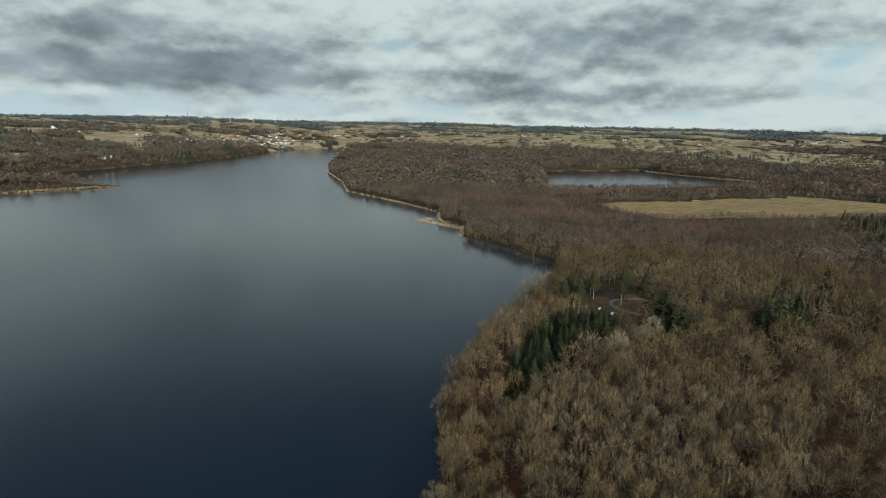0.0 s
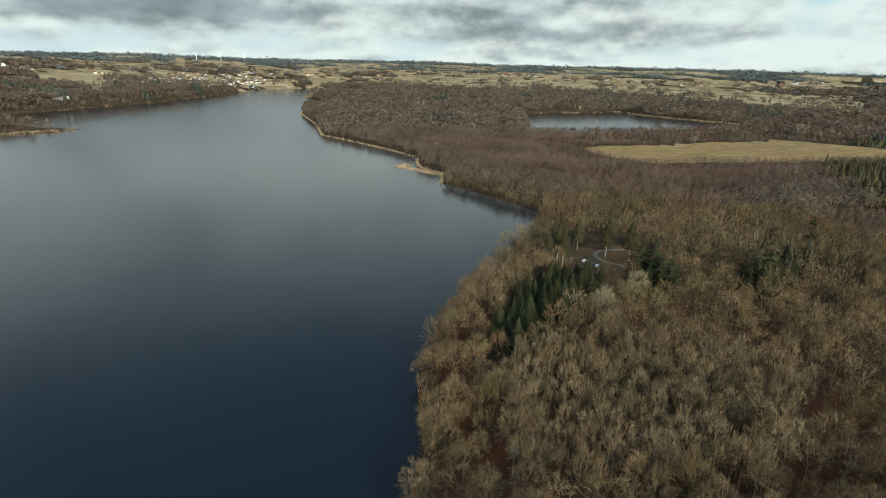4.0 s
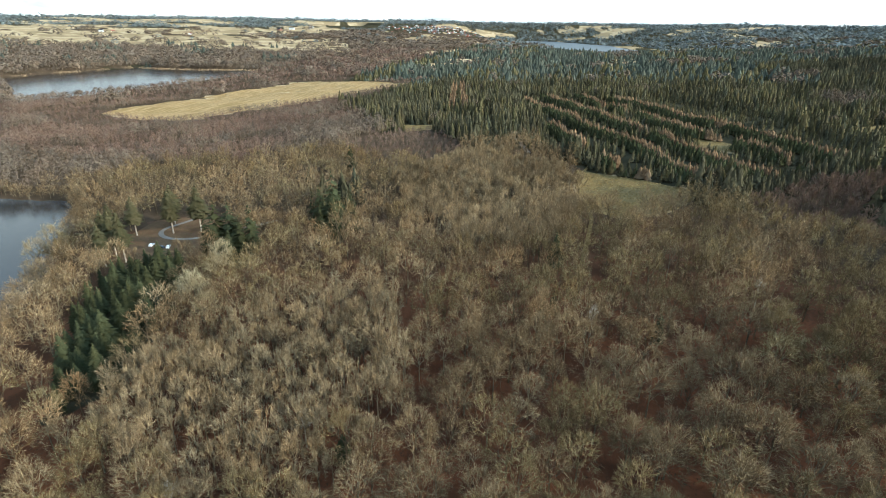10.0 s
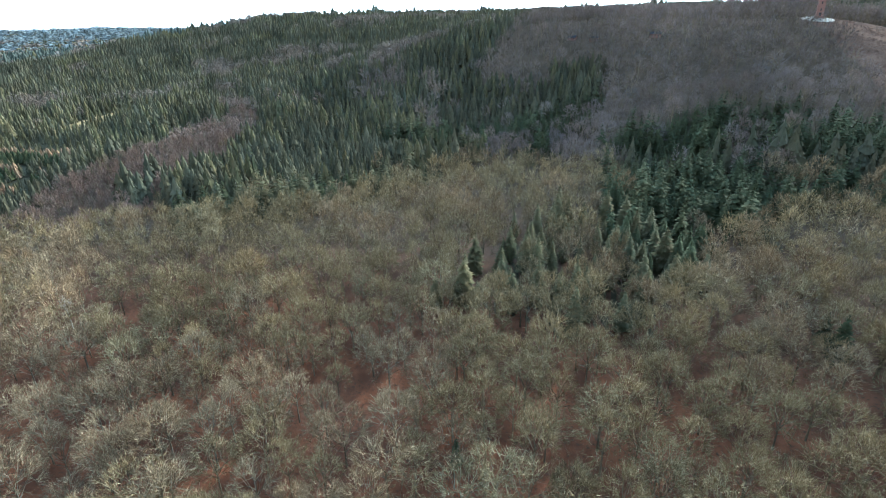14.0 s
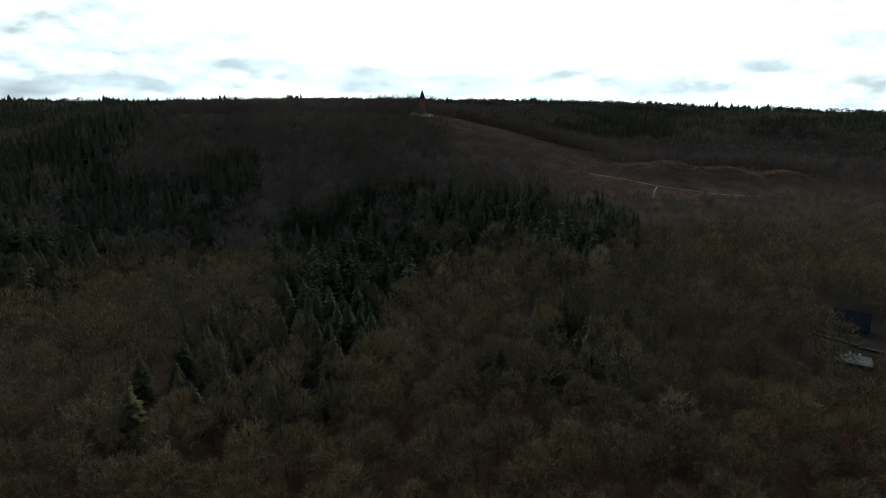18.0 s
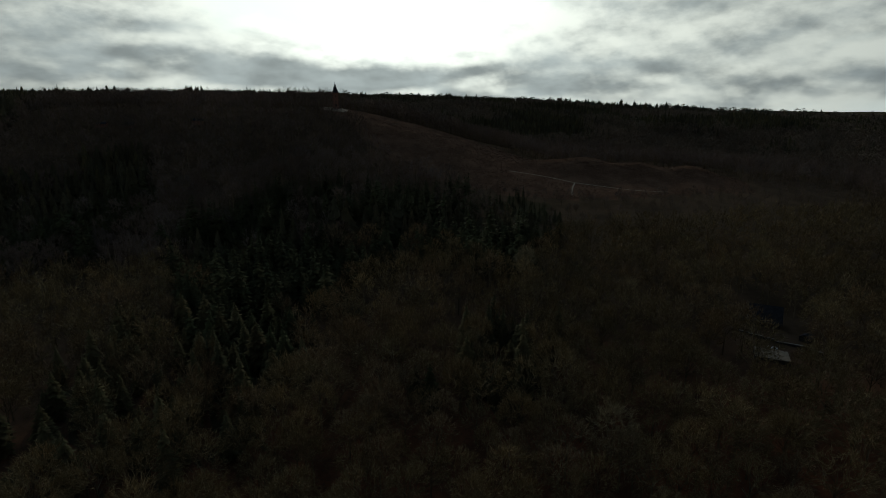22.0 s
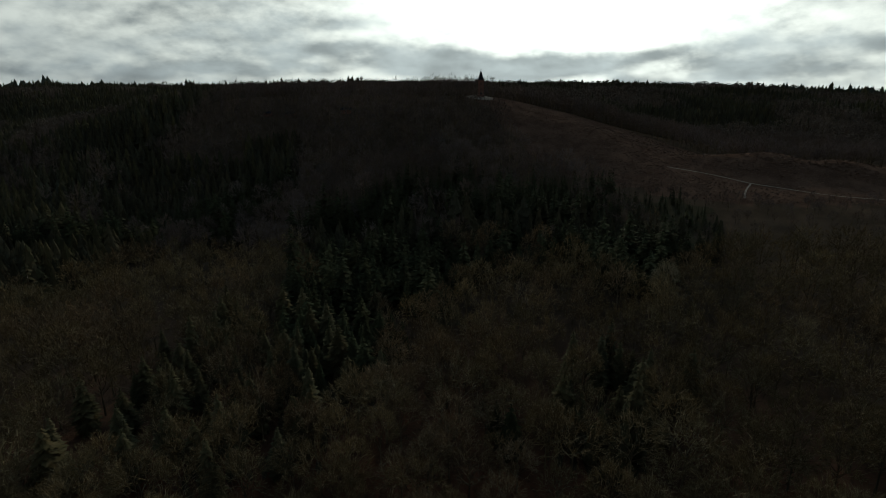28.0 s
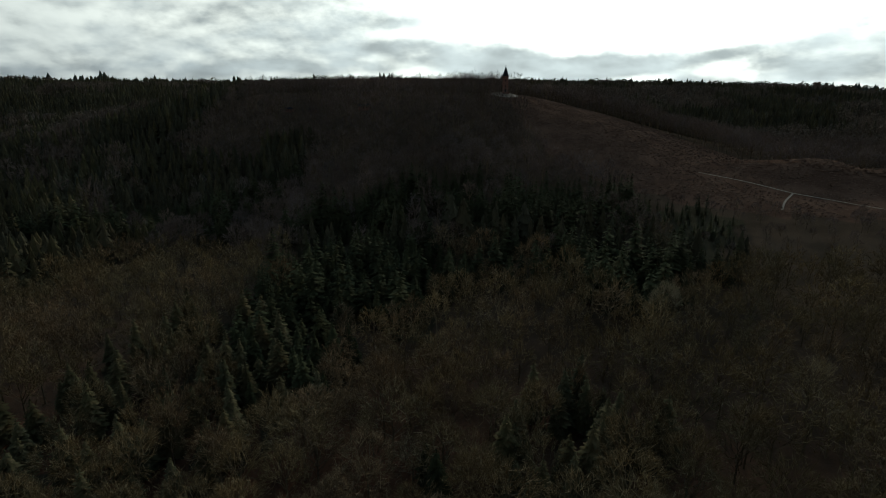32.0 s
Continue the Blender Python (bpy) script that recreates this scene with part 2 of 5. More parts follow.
M["dark"] = material("dark_wood", varied((0.03, 0.028, 0.026), (0.05, 0.045, 0.04), 1.0, (0.02, 0.02, 0.02), 8.0))
M["glass"] = material("window_glass", lambda n, w: ((0.02, 0.025, 0.03), None, 0), 0.08, 0.6)
M["paint_white"] = material("white_car_paint", lambda n, w: ((0.75, 0.75, 0.74), None, 0), 0.25, 0.5)
M["paint_dark"] = material("black_car_paint", lambda n, w: ((0.02, 0.02, 0.023), None, 0), 0.2, 0.5)
M["rubber"] = material("tyre_rubber", lambda n, w: ((0.018, 0.018, 0.018), None, 0), 0.8, 0.2)
M["steel"] = material("pale_steel", varied((0.7, 0.71, 0.72), (0.76, 0.77, 0.78), 0.1), 0.5, 0.4)


def ground_colour(n, where):
    cover = n.add("Attribute", attribute_name="cover")
    rgb = n.add("SeparateColor", Color=cover.outputs["Color"])
    big, mid, fine = n.noise(where, 0.006, 4.0), n.noise(where, 0.06, 5.0), n.noise(where, 0.9, 5.0, 0.65)
    litter = n.mix(n.ramp(mid, 0.38, 0.62), (0.08, 0.034, 0.018), (0.14, 0.055, 0.026))
    litter = n.mix(n.ramp(fine, 0.5, 0.75), litter, (0.045, 0.032, 0.02))
    litter = n.mix(rgb.outputs[2], litter, n.mix(n.ramp(mid, 0.4, 0.6), (0.06, 0.042, 0.026), (0.085, 0.058, 0.036)))
    heath = n.mix(n.ramp(mid, 0.4, 0.62), (0.075, 0.043, 0.027), (0.115, 0.067, 0.042))
    heath = n.mix(n.ramp(fine, 0.52, 0.75), heath, (0.155, 0.10, 0.064))
    farm = n.mix(n.ramp(big, 0.44, 0.5), (0.345, 0.252, 0.138), (0.255, 0.185, 0.10))
    farm = n.mix(n.ramp(n.noise(where, 0.011, 2.0), 0.52, 0.56), farm, (0.41, 0.31, 0.18))
    farm = n.mix(n.ramp(mid, 0.55, 0.7), farm, (0.22, 0.18, 0.10))
    edge = n.math("MULTIPLY_ADD", mid, 0.5, -0.25)
    litter = n.mix(n.ramp(n.math("ADD", cover.outputs["Alpha"], edge), 0.35, 0.65), litter, n.mix(n.ramp(mid, 0.4, 0.6), (0.040, 0.034, 0.019), (0.058, 0.048, 0.027)))
    colour = n.mix(n.ramp(n.math("ADD", rgb.outputs[0], edge), 0.4, 0.6), litter, heath)
    colour = n.mix(n.ramp(n.math("ADD", rgb.outputs[1], edge), 0.4, 0.6), colour, farm)
    return colour, fine, 0.3


M["ground"] = material("ground", ground_colour, 1.0, 0.0)


def water_colour(n, where):
    wave = n.noise(where, 0.55, 3.0, 0.6)
    swell = n.noise(where, 0.02, 2.0)
    return (0.006, 0.010, 0.014), n.math("ADD", n.math("MULTIPLY", wave, 0.12), n.math("MULTIPLY", swell, 0.4)), 0.25


M["calm"] = material("calm_water", lambda n, w: ((0.02, 0.03, 0.035), None, 0), 0.42, 0.5)
M["water"] = material("water", water_colour, 0.14, 0.32)


# ---- lie of the land ----
LAKE = [(-900, 60), (-250, 30), (-60, 45), (40, 85), (93, 140), (115, 190), (149, 231), (190, 267), (250, 301), (318, 356), (350, 395),
        (342, 429), (338, 489), (325, 546), (352, 600), (350, 660), (381, 727), (369, 822), (349, 922), (326, 1020), (370, 1210),
        (406, 1467), (462, 1640), (640, 1778), (595, 1900), (600, 2150), (734, 2483), (998, 2942), (843, 2900), (574, 2721), (401, 2480),
        (207, 2149), (67, 1935), (-72, 1797), (-183, 1667), (-330, 1560), (-340, 1400), (-200, 1360), (-75, 1250), (-100, 1215),
        (-193, 1190), (-260, 1168), (-420, 1120), (-1200, 900)]
POND = [(752, 927), (884, 1106), (1010, 1314), (1112, 1311), (1251, 1273), (1393, 1257), (1358, 1201), (1366, 1043), (1414, 880), (1289, 834), (1092, 873), (886, 882)]
FAR_LAKE = [(4127, 470), (4111, 230), (3580, -100), (2950, -250), (2720, -70), (3100, 130), (3900, 450)]
HIGH_LAKE = [(3950, 1515), (3780, 1800), (4020, 1900), (4180, 1620)]

LOW = [(150, 150, 6), (230, 220, 8), (300, 250, 8), (200, 60, 12), (300, 100, 10), (460, 0, 12), (400, 300, 8), (560, 96, 16), (650, 200, 14),
       (500, 500, 6), (900, 550, 5), (700, 800, 5), (1000, 240, 18), (620, -120, 24), (1500, 0, 20), (1150, 1000, 1), (500, 1000, 6),
       (1400, 600, 10), (2000, 300, 14), (2500, -500, 22), (3300, 100, 4), (700, 1600, 8), (1800, 800, 12)]
SLOPE = [(40, 20, 6), (120, -60, 16), (0, -60, 16), (10, -169, 26), (100, -200, 27), (-61, -265, 38), (-40, -133, 24), (-145, -195, 36), (-120, -165, 35),
         (45, -298, 34), (164, -380, 36), (257, -384, 30), (230, -143, 26), (428, -317, 27), (577, -287, 32), (742, -395, 34), (-250, -150, 30), (-300, -300, 50)]
HILL = [(26, -595, 126), (40, -640, 126), (154, -560, 114), (305, -640, 123), (100, -700, 125), (-80, -540, 97), (-60, -600, 110), (-137, -430, 67), (-168, -430, 65),
        (-210, -490, 72), (-290, -450, 68), (-230, -560, 64), (20, -480, 82), (60, -390, 52), (240, -530, 66), (340, -560, 92), (450, -600, 95), (430, -450, 48), (-30, -430, 62)]
RIDGE = [(318, -1014, 128), (1150, -1000, 138), (1350, -740, 96), (1500, -700, 50), (850, -950, 128), (650, -1100, 128), (700, -650, 60), (900, -620, 55), (-80, -980, 124),
         (-310, -1130, 124), (-510, -1160, 120), (-760, -1270, 120), (-930, -1280, 115), (-1220, -1300, 110), (-1830, -1680, 108), (-200, -780, 70), (-390, -800, 102), (-520, -740, 100), (-330, -950, 84), (-560, -960, 92), (-640, -640, 86), (-470, -600, 62), (-500, -300, 45), (2200, -1600, 70)]
FAR = [(1000, 1500, 22), (1500, 1500, 20), (900, 2200, 30), (1700, 2300, 42), (2300, 1500, 34), (2700, 900, 26), (1500, 3200, 62), (2500, 2600, 56), (3300, 1700, 48),
       (500, 2800, 8), (300, 2900, 60), (0, 2300, 40), (-100, 2900, 78), (-300, 2000, 40), (-500, 1700, 34), (-800, 2400, 78), (700, 3300, 60), (-400, 1250, 6), (-700, 1500, 40), (3600, 900, 30), (4000, -1200, 30)]


def rbf(spots):
    p = np.array(spots, float)
    d = np.hypot(*(p[:, None, :2] - p[None, :, :2]).transpose(2, 0, 1))
    a = np.zeros((len(p) + 1, len(p) + 1))
    a[:-1, :-1] = -d - np.eye(len(p)) * 6.0
    a[-1, :-1] = a[:-1, -1] = 1
    w = np.linalg.solve(a, np.r_[p[:, 2], 0])
    return p, w


SPOTS, WEIGHTS = rbf(LOW + SLOPE + HILL + RIDGE + FAR)
HUB = (40.0, 0.0)


def inside(poly, x, y):
    q = np.array(poly, float)
    hit = np.zeros(np.shape(x), bool)
    for (ax, ay), (bx, by) in zip(q, np.roll(q, -1, 0)):
        if ay == by:
            continue
        hit ^= ((ay > y) != (by > y)) & (x < (bx - ax) * (y - ay) / (by - ay) + ax)
    return hit


def rim(poly, x, y):
    """Distance to the outline of a polygon."""
    q = np.array(poly, float)
    best = np.full(np.shape(x), 1e9)
    for a, b in zip(q, np.roll(q, -1, 0)):
        v = b - a
        t = np.clip(((x - a[0]) * v[0] + (y - a[1]) * v[1]) / (v @ v), 0, 1)
        best = np.minimum(best, np.hypot(x - a[0] - t * v[0], y - a[1] - t * v[1]))
    return best


def wobble(x, y, size, seed=0.0):
    """Cheap smooth noise from -1 to 1."""
    u, v = x / size + seed, y / size - seed * 1.7
    s = np.sin(u * 2.1 + 1.3 * np.sin(v * 1.7 + seed)) + np.sin(v * 2.3 + 1.1 * np.sin(u * 1.9 - seed)) + np.sin((u + v) * 3.7 + 2.0 * np.sin((u - v) * 1.3))
    return s / 3


def smooth(a, lo, hi):
    t = np.clip((a - lo) / (hi - lo), 0, 1)
    return t * t * (3 - 2 * t)


# skyline of the far rim, bearing in degrees and metres of height
RIM_AZ = [-180, -150, -138, -130, -60, -40, -28, -20, 0, 10, 20, 30, 38, 45, 56, 62, 68, 76, 85, 90, 96, 103, 140, 180]
RIM_Z = [120, 118, 112, 110, 100, 100, 116, 112, 108, 112, 116, 122, 130, 126, 128, 136, 138, 130, 138, 144, 140, 136, 120, 120]


MOUNDS = [(-197, -476, 30, 11), (-244, -458, 27, 11), (-296, -446, 27, 9), (-222, -506, 26, 8), (-160, -486, 20, 4), (-270, -486, 22, 6)]


def height(x, y):
    x, y = np.asarray(x, float), np.asarray(y, float)
    h = np.full(x.shape, WEIGHTS[-1])
    for (sx, sy, _), w in zip(SPOTS, WEIGHTS):
        h -= w * np.hypot(x - sx, y - sy)
    r, az = np.hypot(x - HUB[0], y - HUB[1]), np.degrees(np.arctan2(y - HUB[1], x - HUB[0]))
    top = np.interp(az, RIM_AZ, RIM_Z) + 6 * wobble(az * 60, r, 300)
    far = smooth(r, 2900, 4850) ** 1.2
    h = np.clip(h, 1.5, 150) + wobble(x, y, 60, 3) * np.clip(r / 500, 0.3, 2.0)
    # small mounds on the heath
    for mx, my, size, rise in MOUNDS:
        h = h + rise * np.exp(-(((x - mx) / size) ** 2 + ((y - my) / (size * 0.8)) ** 2))
    h = h * (1 - far) + top * far
    for poly, bank in ((LAKE, 45.0), (POND, 40.0), (FAR_LAKE, 600.0)):
        d = rim(poly, x, y)
        d = np.where(inside(poly, x, y), -d, d)
        h = np.where(d > 0, 0.35 + (h - 0.35) * smooth(d, -6, bank), np.maximum(-5, 0.35 + d * 0.3))
    return np.where(inside(HIGH_LAKE, x, y), 36.0, h)


def mesh_from(name, verts, faces, mats, index=None, smooth_shade=False):
    """A mesh from arrays: faces all of one size."""
    me = bpy.data.meshes.new(name)
    verts, faces = np.asarray(verts, np.float32), np.asarray(faces, np.int32)
    k = faces.shape[1]
    me.vertices.add(len(verts))
    me.vertices.foreach_set("co", verts.ravel())
    me.loops.add(faces.size)
    me.loops.foreach_set("vertex_index", faces.ravel())
    me.polygons.add(len(faces))
    me.polygons.foreach_set("loop_start", np.arange(len(faces), dtype=np.int32) * k)
    if index is not None:
        me.polygons.foreach_set("material_index", np.asarray(index, np.int32))
    me.polygons.foreach_set("use_smooth", np.full(len(faces), smooth_shade))
    for m in mats:
        me.materials.append(m)
    me.update()
    me.validate()
    return me


# places without wood
FIELD = [(673, 681), (635, 574), (652, 525), (749, 487), (976, 398), (1100, 350), (1150, 475), (1113, 610), (902, 651)]
GLADE = [(500, 16), (484, -30), (450, -76), (412, -54), (388, -34), (383, -10), (398, 6), (430, 15)]
HEATH = [(36, -602), (30, -580), (10, -548), (-8, -502), (-28, -464), (-98, -410), (-140, -392), (-180, -388), (-230, -388), (-320, -392), (-350, -460), (-260, -520), (-170, -540), (-90, -600), (-20, -640), (30, -625)]
YARD = [(244, 246), (256, 226), (270, 213), (290, 214), (310, 220), (322, 240), (322, 268), (312, 284), (290, 284), (262, 272), (248, 258)]
LOT = [(-112, -160), (-128, -182), (-135, -205), (-155, -208), (-158, -180), (-138, -160), (-122, -152)]
GAPS = [(668, 228), (618, 208), (638, 180), (663, 170)]
PATCH = [(625, -95), (600, -132), (570, -120), (590, -98)]
PATCHES = [(690, -235), (760, -400), (735, -415), (650, -250)]


NORTH_FIELDS = [(1159, 2244), (1646, 2181), (1928, 1897), (1650, 1520), (1740, 1366), (1780, 1141), (1861, 979), (1991, 855), (2506, 1087), (2572, 1491), (3020, 1986), (2944, 2306), (2632, 2607), (2189, 2915), (1600, 3115)]
WEST_FIELD = [(-290, 2560), (-59, 2704), (-89, 2334), (-217, 2186)]


# small gaps in the canopy where the leaf litter shows
GAPS_RED = [(205, 75, 5), (216, 78, 6), (229, 78, 5), (122, -82, 6)]


def bare_land(x, y):
    hedge = (np.abs(wobble(x, y, 210, 23)) < 0.05) | (wobble(x, y, 120, 31) > 0.95)
    r, az = np.hypot(x, y), np.degrees(np.arctan2(y, x))
    open_far = (wobble(x, y, 260, 1) + 0.5 * wobble(x, y, 90, 5) > np.where(az > 74, 0.1, -0.25)) & (y > 1750) & (r > 2150) & (r < 3750)
    open_far = (open_far | inside(NORTH_FIELDS, x, y)) & ~hedge | inside(WEST_FIELD, x, y)
    open_far |= (x > 1500) & (r < 3600) & (y < 900) & (y > -150) & (wobble(x, y, 230, 41) + 0.5 * wobble(x, y, 80, 12) > 0.25) & ~hedge
    open_far |= (x > 2450) & (x < 2900) & (y > -330) & (y < 190)
    open_far |= (r > 2650) & (r < 4650) & (az > -16) & (wobble(x, y, 340, 51) + 0.5 * wobble(x, y, 130, 52) > np.where(az < 24, 0.3, -0.12)) & ~hedge
    open_far |= (x < 420) & (y > 1230) & (y < 2700) & (az > 76) & (wobble(x, y, 120, 61) + 0.6 * wobble(x, y, 45, 62) > 0.22) & (rim(LAKE, x, y) > 80)
    return inside(FIELD, x, y) | inside(GLADE, x, y) | inside(HEATH, x, y) | inside(YARD, x, y) | inside(LOT, x, y) | inside(GAPS, x, y) | inside(PATCH, x, y) | inside(PATCHES, x, y) | open_far


def build_ground():
    na, nr = 540, 250
    r = np.r_[0.0, 4.0 * (4960 / 4.0) ** (np.arange(nr) / (nr - 1))]
    a = np.arange(na) / na * 2 * math.pi
    x = (HUB[0] + r[:, None] * np.cos(a)).ravel()
    y = (HUB[1] + r[:, None] * np.sin(a)).ravel()
    z = height(x, y)
    i, j = np.meshgrid(np.arange(nr), np.arange(na), indexing="ij")
    k = (j + 1) % na
    faces = np.stack([i * na + j, (i + 1) * na + j, (i + 1) * na + k, i * na + k], -1).reshape(-1, 4)
    me = mesh_from("ground", np.stack([x, y, z], -1), faces, [M["ground"]], smooth_shade=True)
    heath = inside(HEATH, x, y) | inside(YARD, x, y)
    farm = bare_land(x, y) & ~heath & ~inside(YARD, x, y) & ~inside(LOT, x, y)
    deep = smooth(np.hypot(x - HUB[0], y - HUB[1]) + 110 * smooth(-y, 70, 190), 170, 420)
    cover = np.stack([heath, farm, deep, np.isin(kind_of(x, y), (SPRUCE, OLD, LARCH, -1))], -1).astype(np.float32)
    me.color_attributes.new("cover", "FLOAT_COLOR", "POINT").data.foreach_set("color", cover.ravel())
    tagged(new("ground", me), "rolling winter woodland floor, heath and farmland", "ground", kind="structure")


def flat_sheet(name, poly, z, mat, grow=0.0):
    bm = bmesh.new()
    c = np.mean(poly, 0)
    vs = [bm.verts.new((c[0] + (x - c[0]) * (1 + grow), c[1] + (y - c[1]) * (1 + grow), z)) for x, y in poly]
    bmesh.ops.triangulate(bm, faces=[bm.faces.new(vs)])
    me = bpy.data.meshes.new(name)
    bm.normal_update()
    bm.to_mesh(me)
    bm.free()
    for p in me.polygons:
        if p.normal.z < 0:
            p.flip()
    me.materials.append(mat)
    return new(name, me)


tagged(flat_sheet("water", [(-2500, -300), (150, -60), (480, 380), (480, 1500), (760, 1800), (1100, 2950), (600, 3000), (-2500, 2100)], 0.0, M["water"]),
       "dark blue lake with light ripples", "water", kind="structure")
tagged(flat_sheet("pond_water", POND, 0.0, M["water"], 0.06), "grey-blue woodland pond", "water", kind="structure")
tagged(flat_sheet("far_water", FAR_LAKE, 0.0, M["calm"], 0.1), "pale distant lake", "water", kind="structure")
tagged(flat_sheet("high_water", HIGH_LAKE, 40.0, M["calm"], 0.02), "pale sliver of a distant lake", "water", kind="structure")


# ---- trees ----
rng = np.random.default_rng(7)


def unit(v):
    return v / np.maximum(np.linalg.norm(v, axis=-1, keepdims=True), 1e-9)


def blades(base, tip, width, rnd, face=None):
    """Thin triangles from base to tip, each turned at random about its axis."""
    axis = unit(tip - base)
    turn = rnd.normal(size=axis.shape)
    if face is not None:
        turn = face + 0.45 * turn
    side = unit(np.cross(axis, turn)) * np.reshape(width, (-1, 1)) / 2
    return np.stack([base - side, base + side, tip], 1)


def bare_tree(rnd, kids, wide=0.30, width=0.006, low=0.28, spray=0.75, long=0.10):
    """Triangles of a leafless broadleaf tree one metre high: a stem that fans out into rising boughs and branches, which end in sprays of twigs on an uneven dome."""
    n = kids[0]
    f = (np.arange(n) + 0.5) / n
    a = np.arange(n) * 2.4 + rnd.uniform(0, 0.8, n)
    lean = 1.5 * np.sqrt(f) * rnd.uniform(0.85, 1.1, n)
    heart, size = np.array([0, 0, low + 0.16]), np.array([wide, wide, 0.84 - low])
    bulge = rnd.uniform(0, 6.28, 3)

    def dome(u, reach):
        """The place on the way u from the heart at a share of the crown's reach; low boughs rise towards their ends."""
        lump = 1 + 0.09 * np.sin(3 * np.arctan2(u[:, 1], u[:, 0]) + bulge[0]) * np.sin(4 * u[:, 2] + bulge[1])
        p = heart + u * size * (reach * lump)[:, None]
        p[:, 2] += (reach - 0.5) * 0.16 * (1 - u[:, 2]) - (0.5 - np.minimum(reach, 0.5)) * 0.1
        return p

    u = np.stack([np.sin(lean) * np.cos(a), np.sin(lean) * np.sin(a), np.cos(lean)], -1)
    start = np.stack([0 * a, 0 * a, low + 0.22 * (1 - f) * rnd.uniform(0.6, 1.2, n)], -1)
    end = dome(u, rnd.uniform(0.42, 0.56, n))
    wood, crown = [(start, end, 0.015)], []
    for level, m in enumerate(kids[1:]):
        fine = level == len(kids) - 2
        t = rnd.uniform(0.3 if fine else 0.5, 1.0, (len(u), m))
        t[:, 0] = 1.0
        s = (start[:, None] + (end - start)[:, None] * t[..., None]).reshape(-1, 3)
        if fine:
            # twigs spread sideways and upwards from their branch
            u2 = unit(np.repeat(u, m, 0) + rnd.normal(size=(len(s), 3)) * spray + [0, 0, 0.25])
            e = s + u2 * rnd.uniform(0.55, 1.25, (len(s), 1)) * long
            crown.append(blades(s, e, np.full(len(s), width), rnd, np.repeat(u, m, 0)))
        else:
            u2 = unit(np.repeat(u, m, 0) + rnd.normal(size=(len(s), 3)) * (0.30, 0.22, 0.16)[level])
            e = dome(u2, rnd.uniform(0.66, 0.8, len(s)) if level == 0 and len(kids) > 3 else rnd.uniform(0.84, 0.98, len(s)))
            if level == 0:
                wood.append((s, e, 0.010))
            else:
                crown.append(blades(s, e, np.full(len(s), max(0.0075, width)), rnd, u2))
        start, end, u = s, e, u2
    return stem_of(rnd, wood, low, width, 5 if len(kids) > 3 else 3), outward(np.concatenate(crown), heart)


def stem_of(rnd, wood, low, width, sides):
    t = np.arange(sides) * 6.2832 / sides
    lo = np.stack([np.cos(t) * 0.016, np.sin(t) * 0.016, 0 * t - 0.04], -1)
    hi = np.stack([np.cos(t) * 0.008, np.sin(t) * 0.008, 0 * t + low + 0.2], -1)
    return np.concatenate([np.stack([lo, np.roll(lo, -1, 0), hi], 1), np.stack([np.roll(lo, -1, 0), np.roll(hi, -1, 0), hi], 1)]
                          + [blades(p, q, np.full(len(p), max(w, width * 0.7)), rnd) for p, q, w in wood])


def outward(tris, heart):
    """The triangles, each turned to face away from the heart of its crown."""
    flat = np.cross(tris[:, 1] - tris[:, 0], tris[:, 2] - tris[:, 0])
    back = np.einsum("ij,ij->i", flat, tris.mean(1) - heart) < 0
    tris[back] = tris[back][:, ::-1]
    return tris


def far_tree(rnd, n, wide, low, width, long):
    """A bare tree seen from afar: a stem, and clumps of twigs over an uneven dome."""
    i = np.arange(n) + rnd.uniform(0, 1, n)
    c = 1 - 1.15 * i / n
    a = i * 2.4 + rnd.normal(0, 0.3, n)
    q = np.sqrt(np.maximum(0, 1 - c * c))
    u = np.stack([q * np.cos(a), q * np.sin(a), c], -1)
    heart, size = np.array([0, 0, low + 0.2]), np.array([wide, wide, 0.74 - low])
    base = heart + u * size * rnd.uniform(0.82, 1.0, (n, 1))
    way = rnd.normal(size=(n, 3))
    way = unit(way - u * np.einsum("ij,ij->i", way, u)[:, None] * 0.95 + u * 0.12)
    tip = base + way * long * rnd.uniform(0.45, 0.8, (n, 1))
    return stem_of(rnd, [], low, width, 3), outward(blades(base - way * long * 0.5, tip, np.full(n, width), rnd, u), heart)


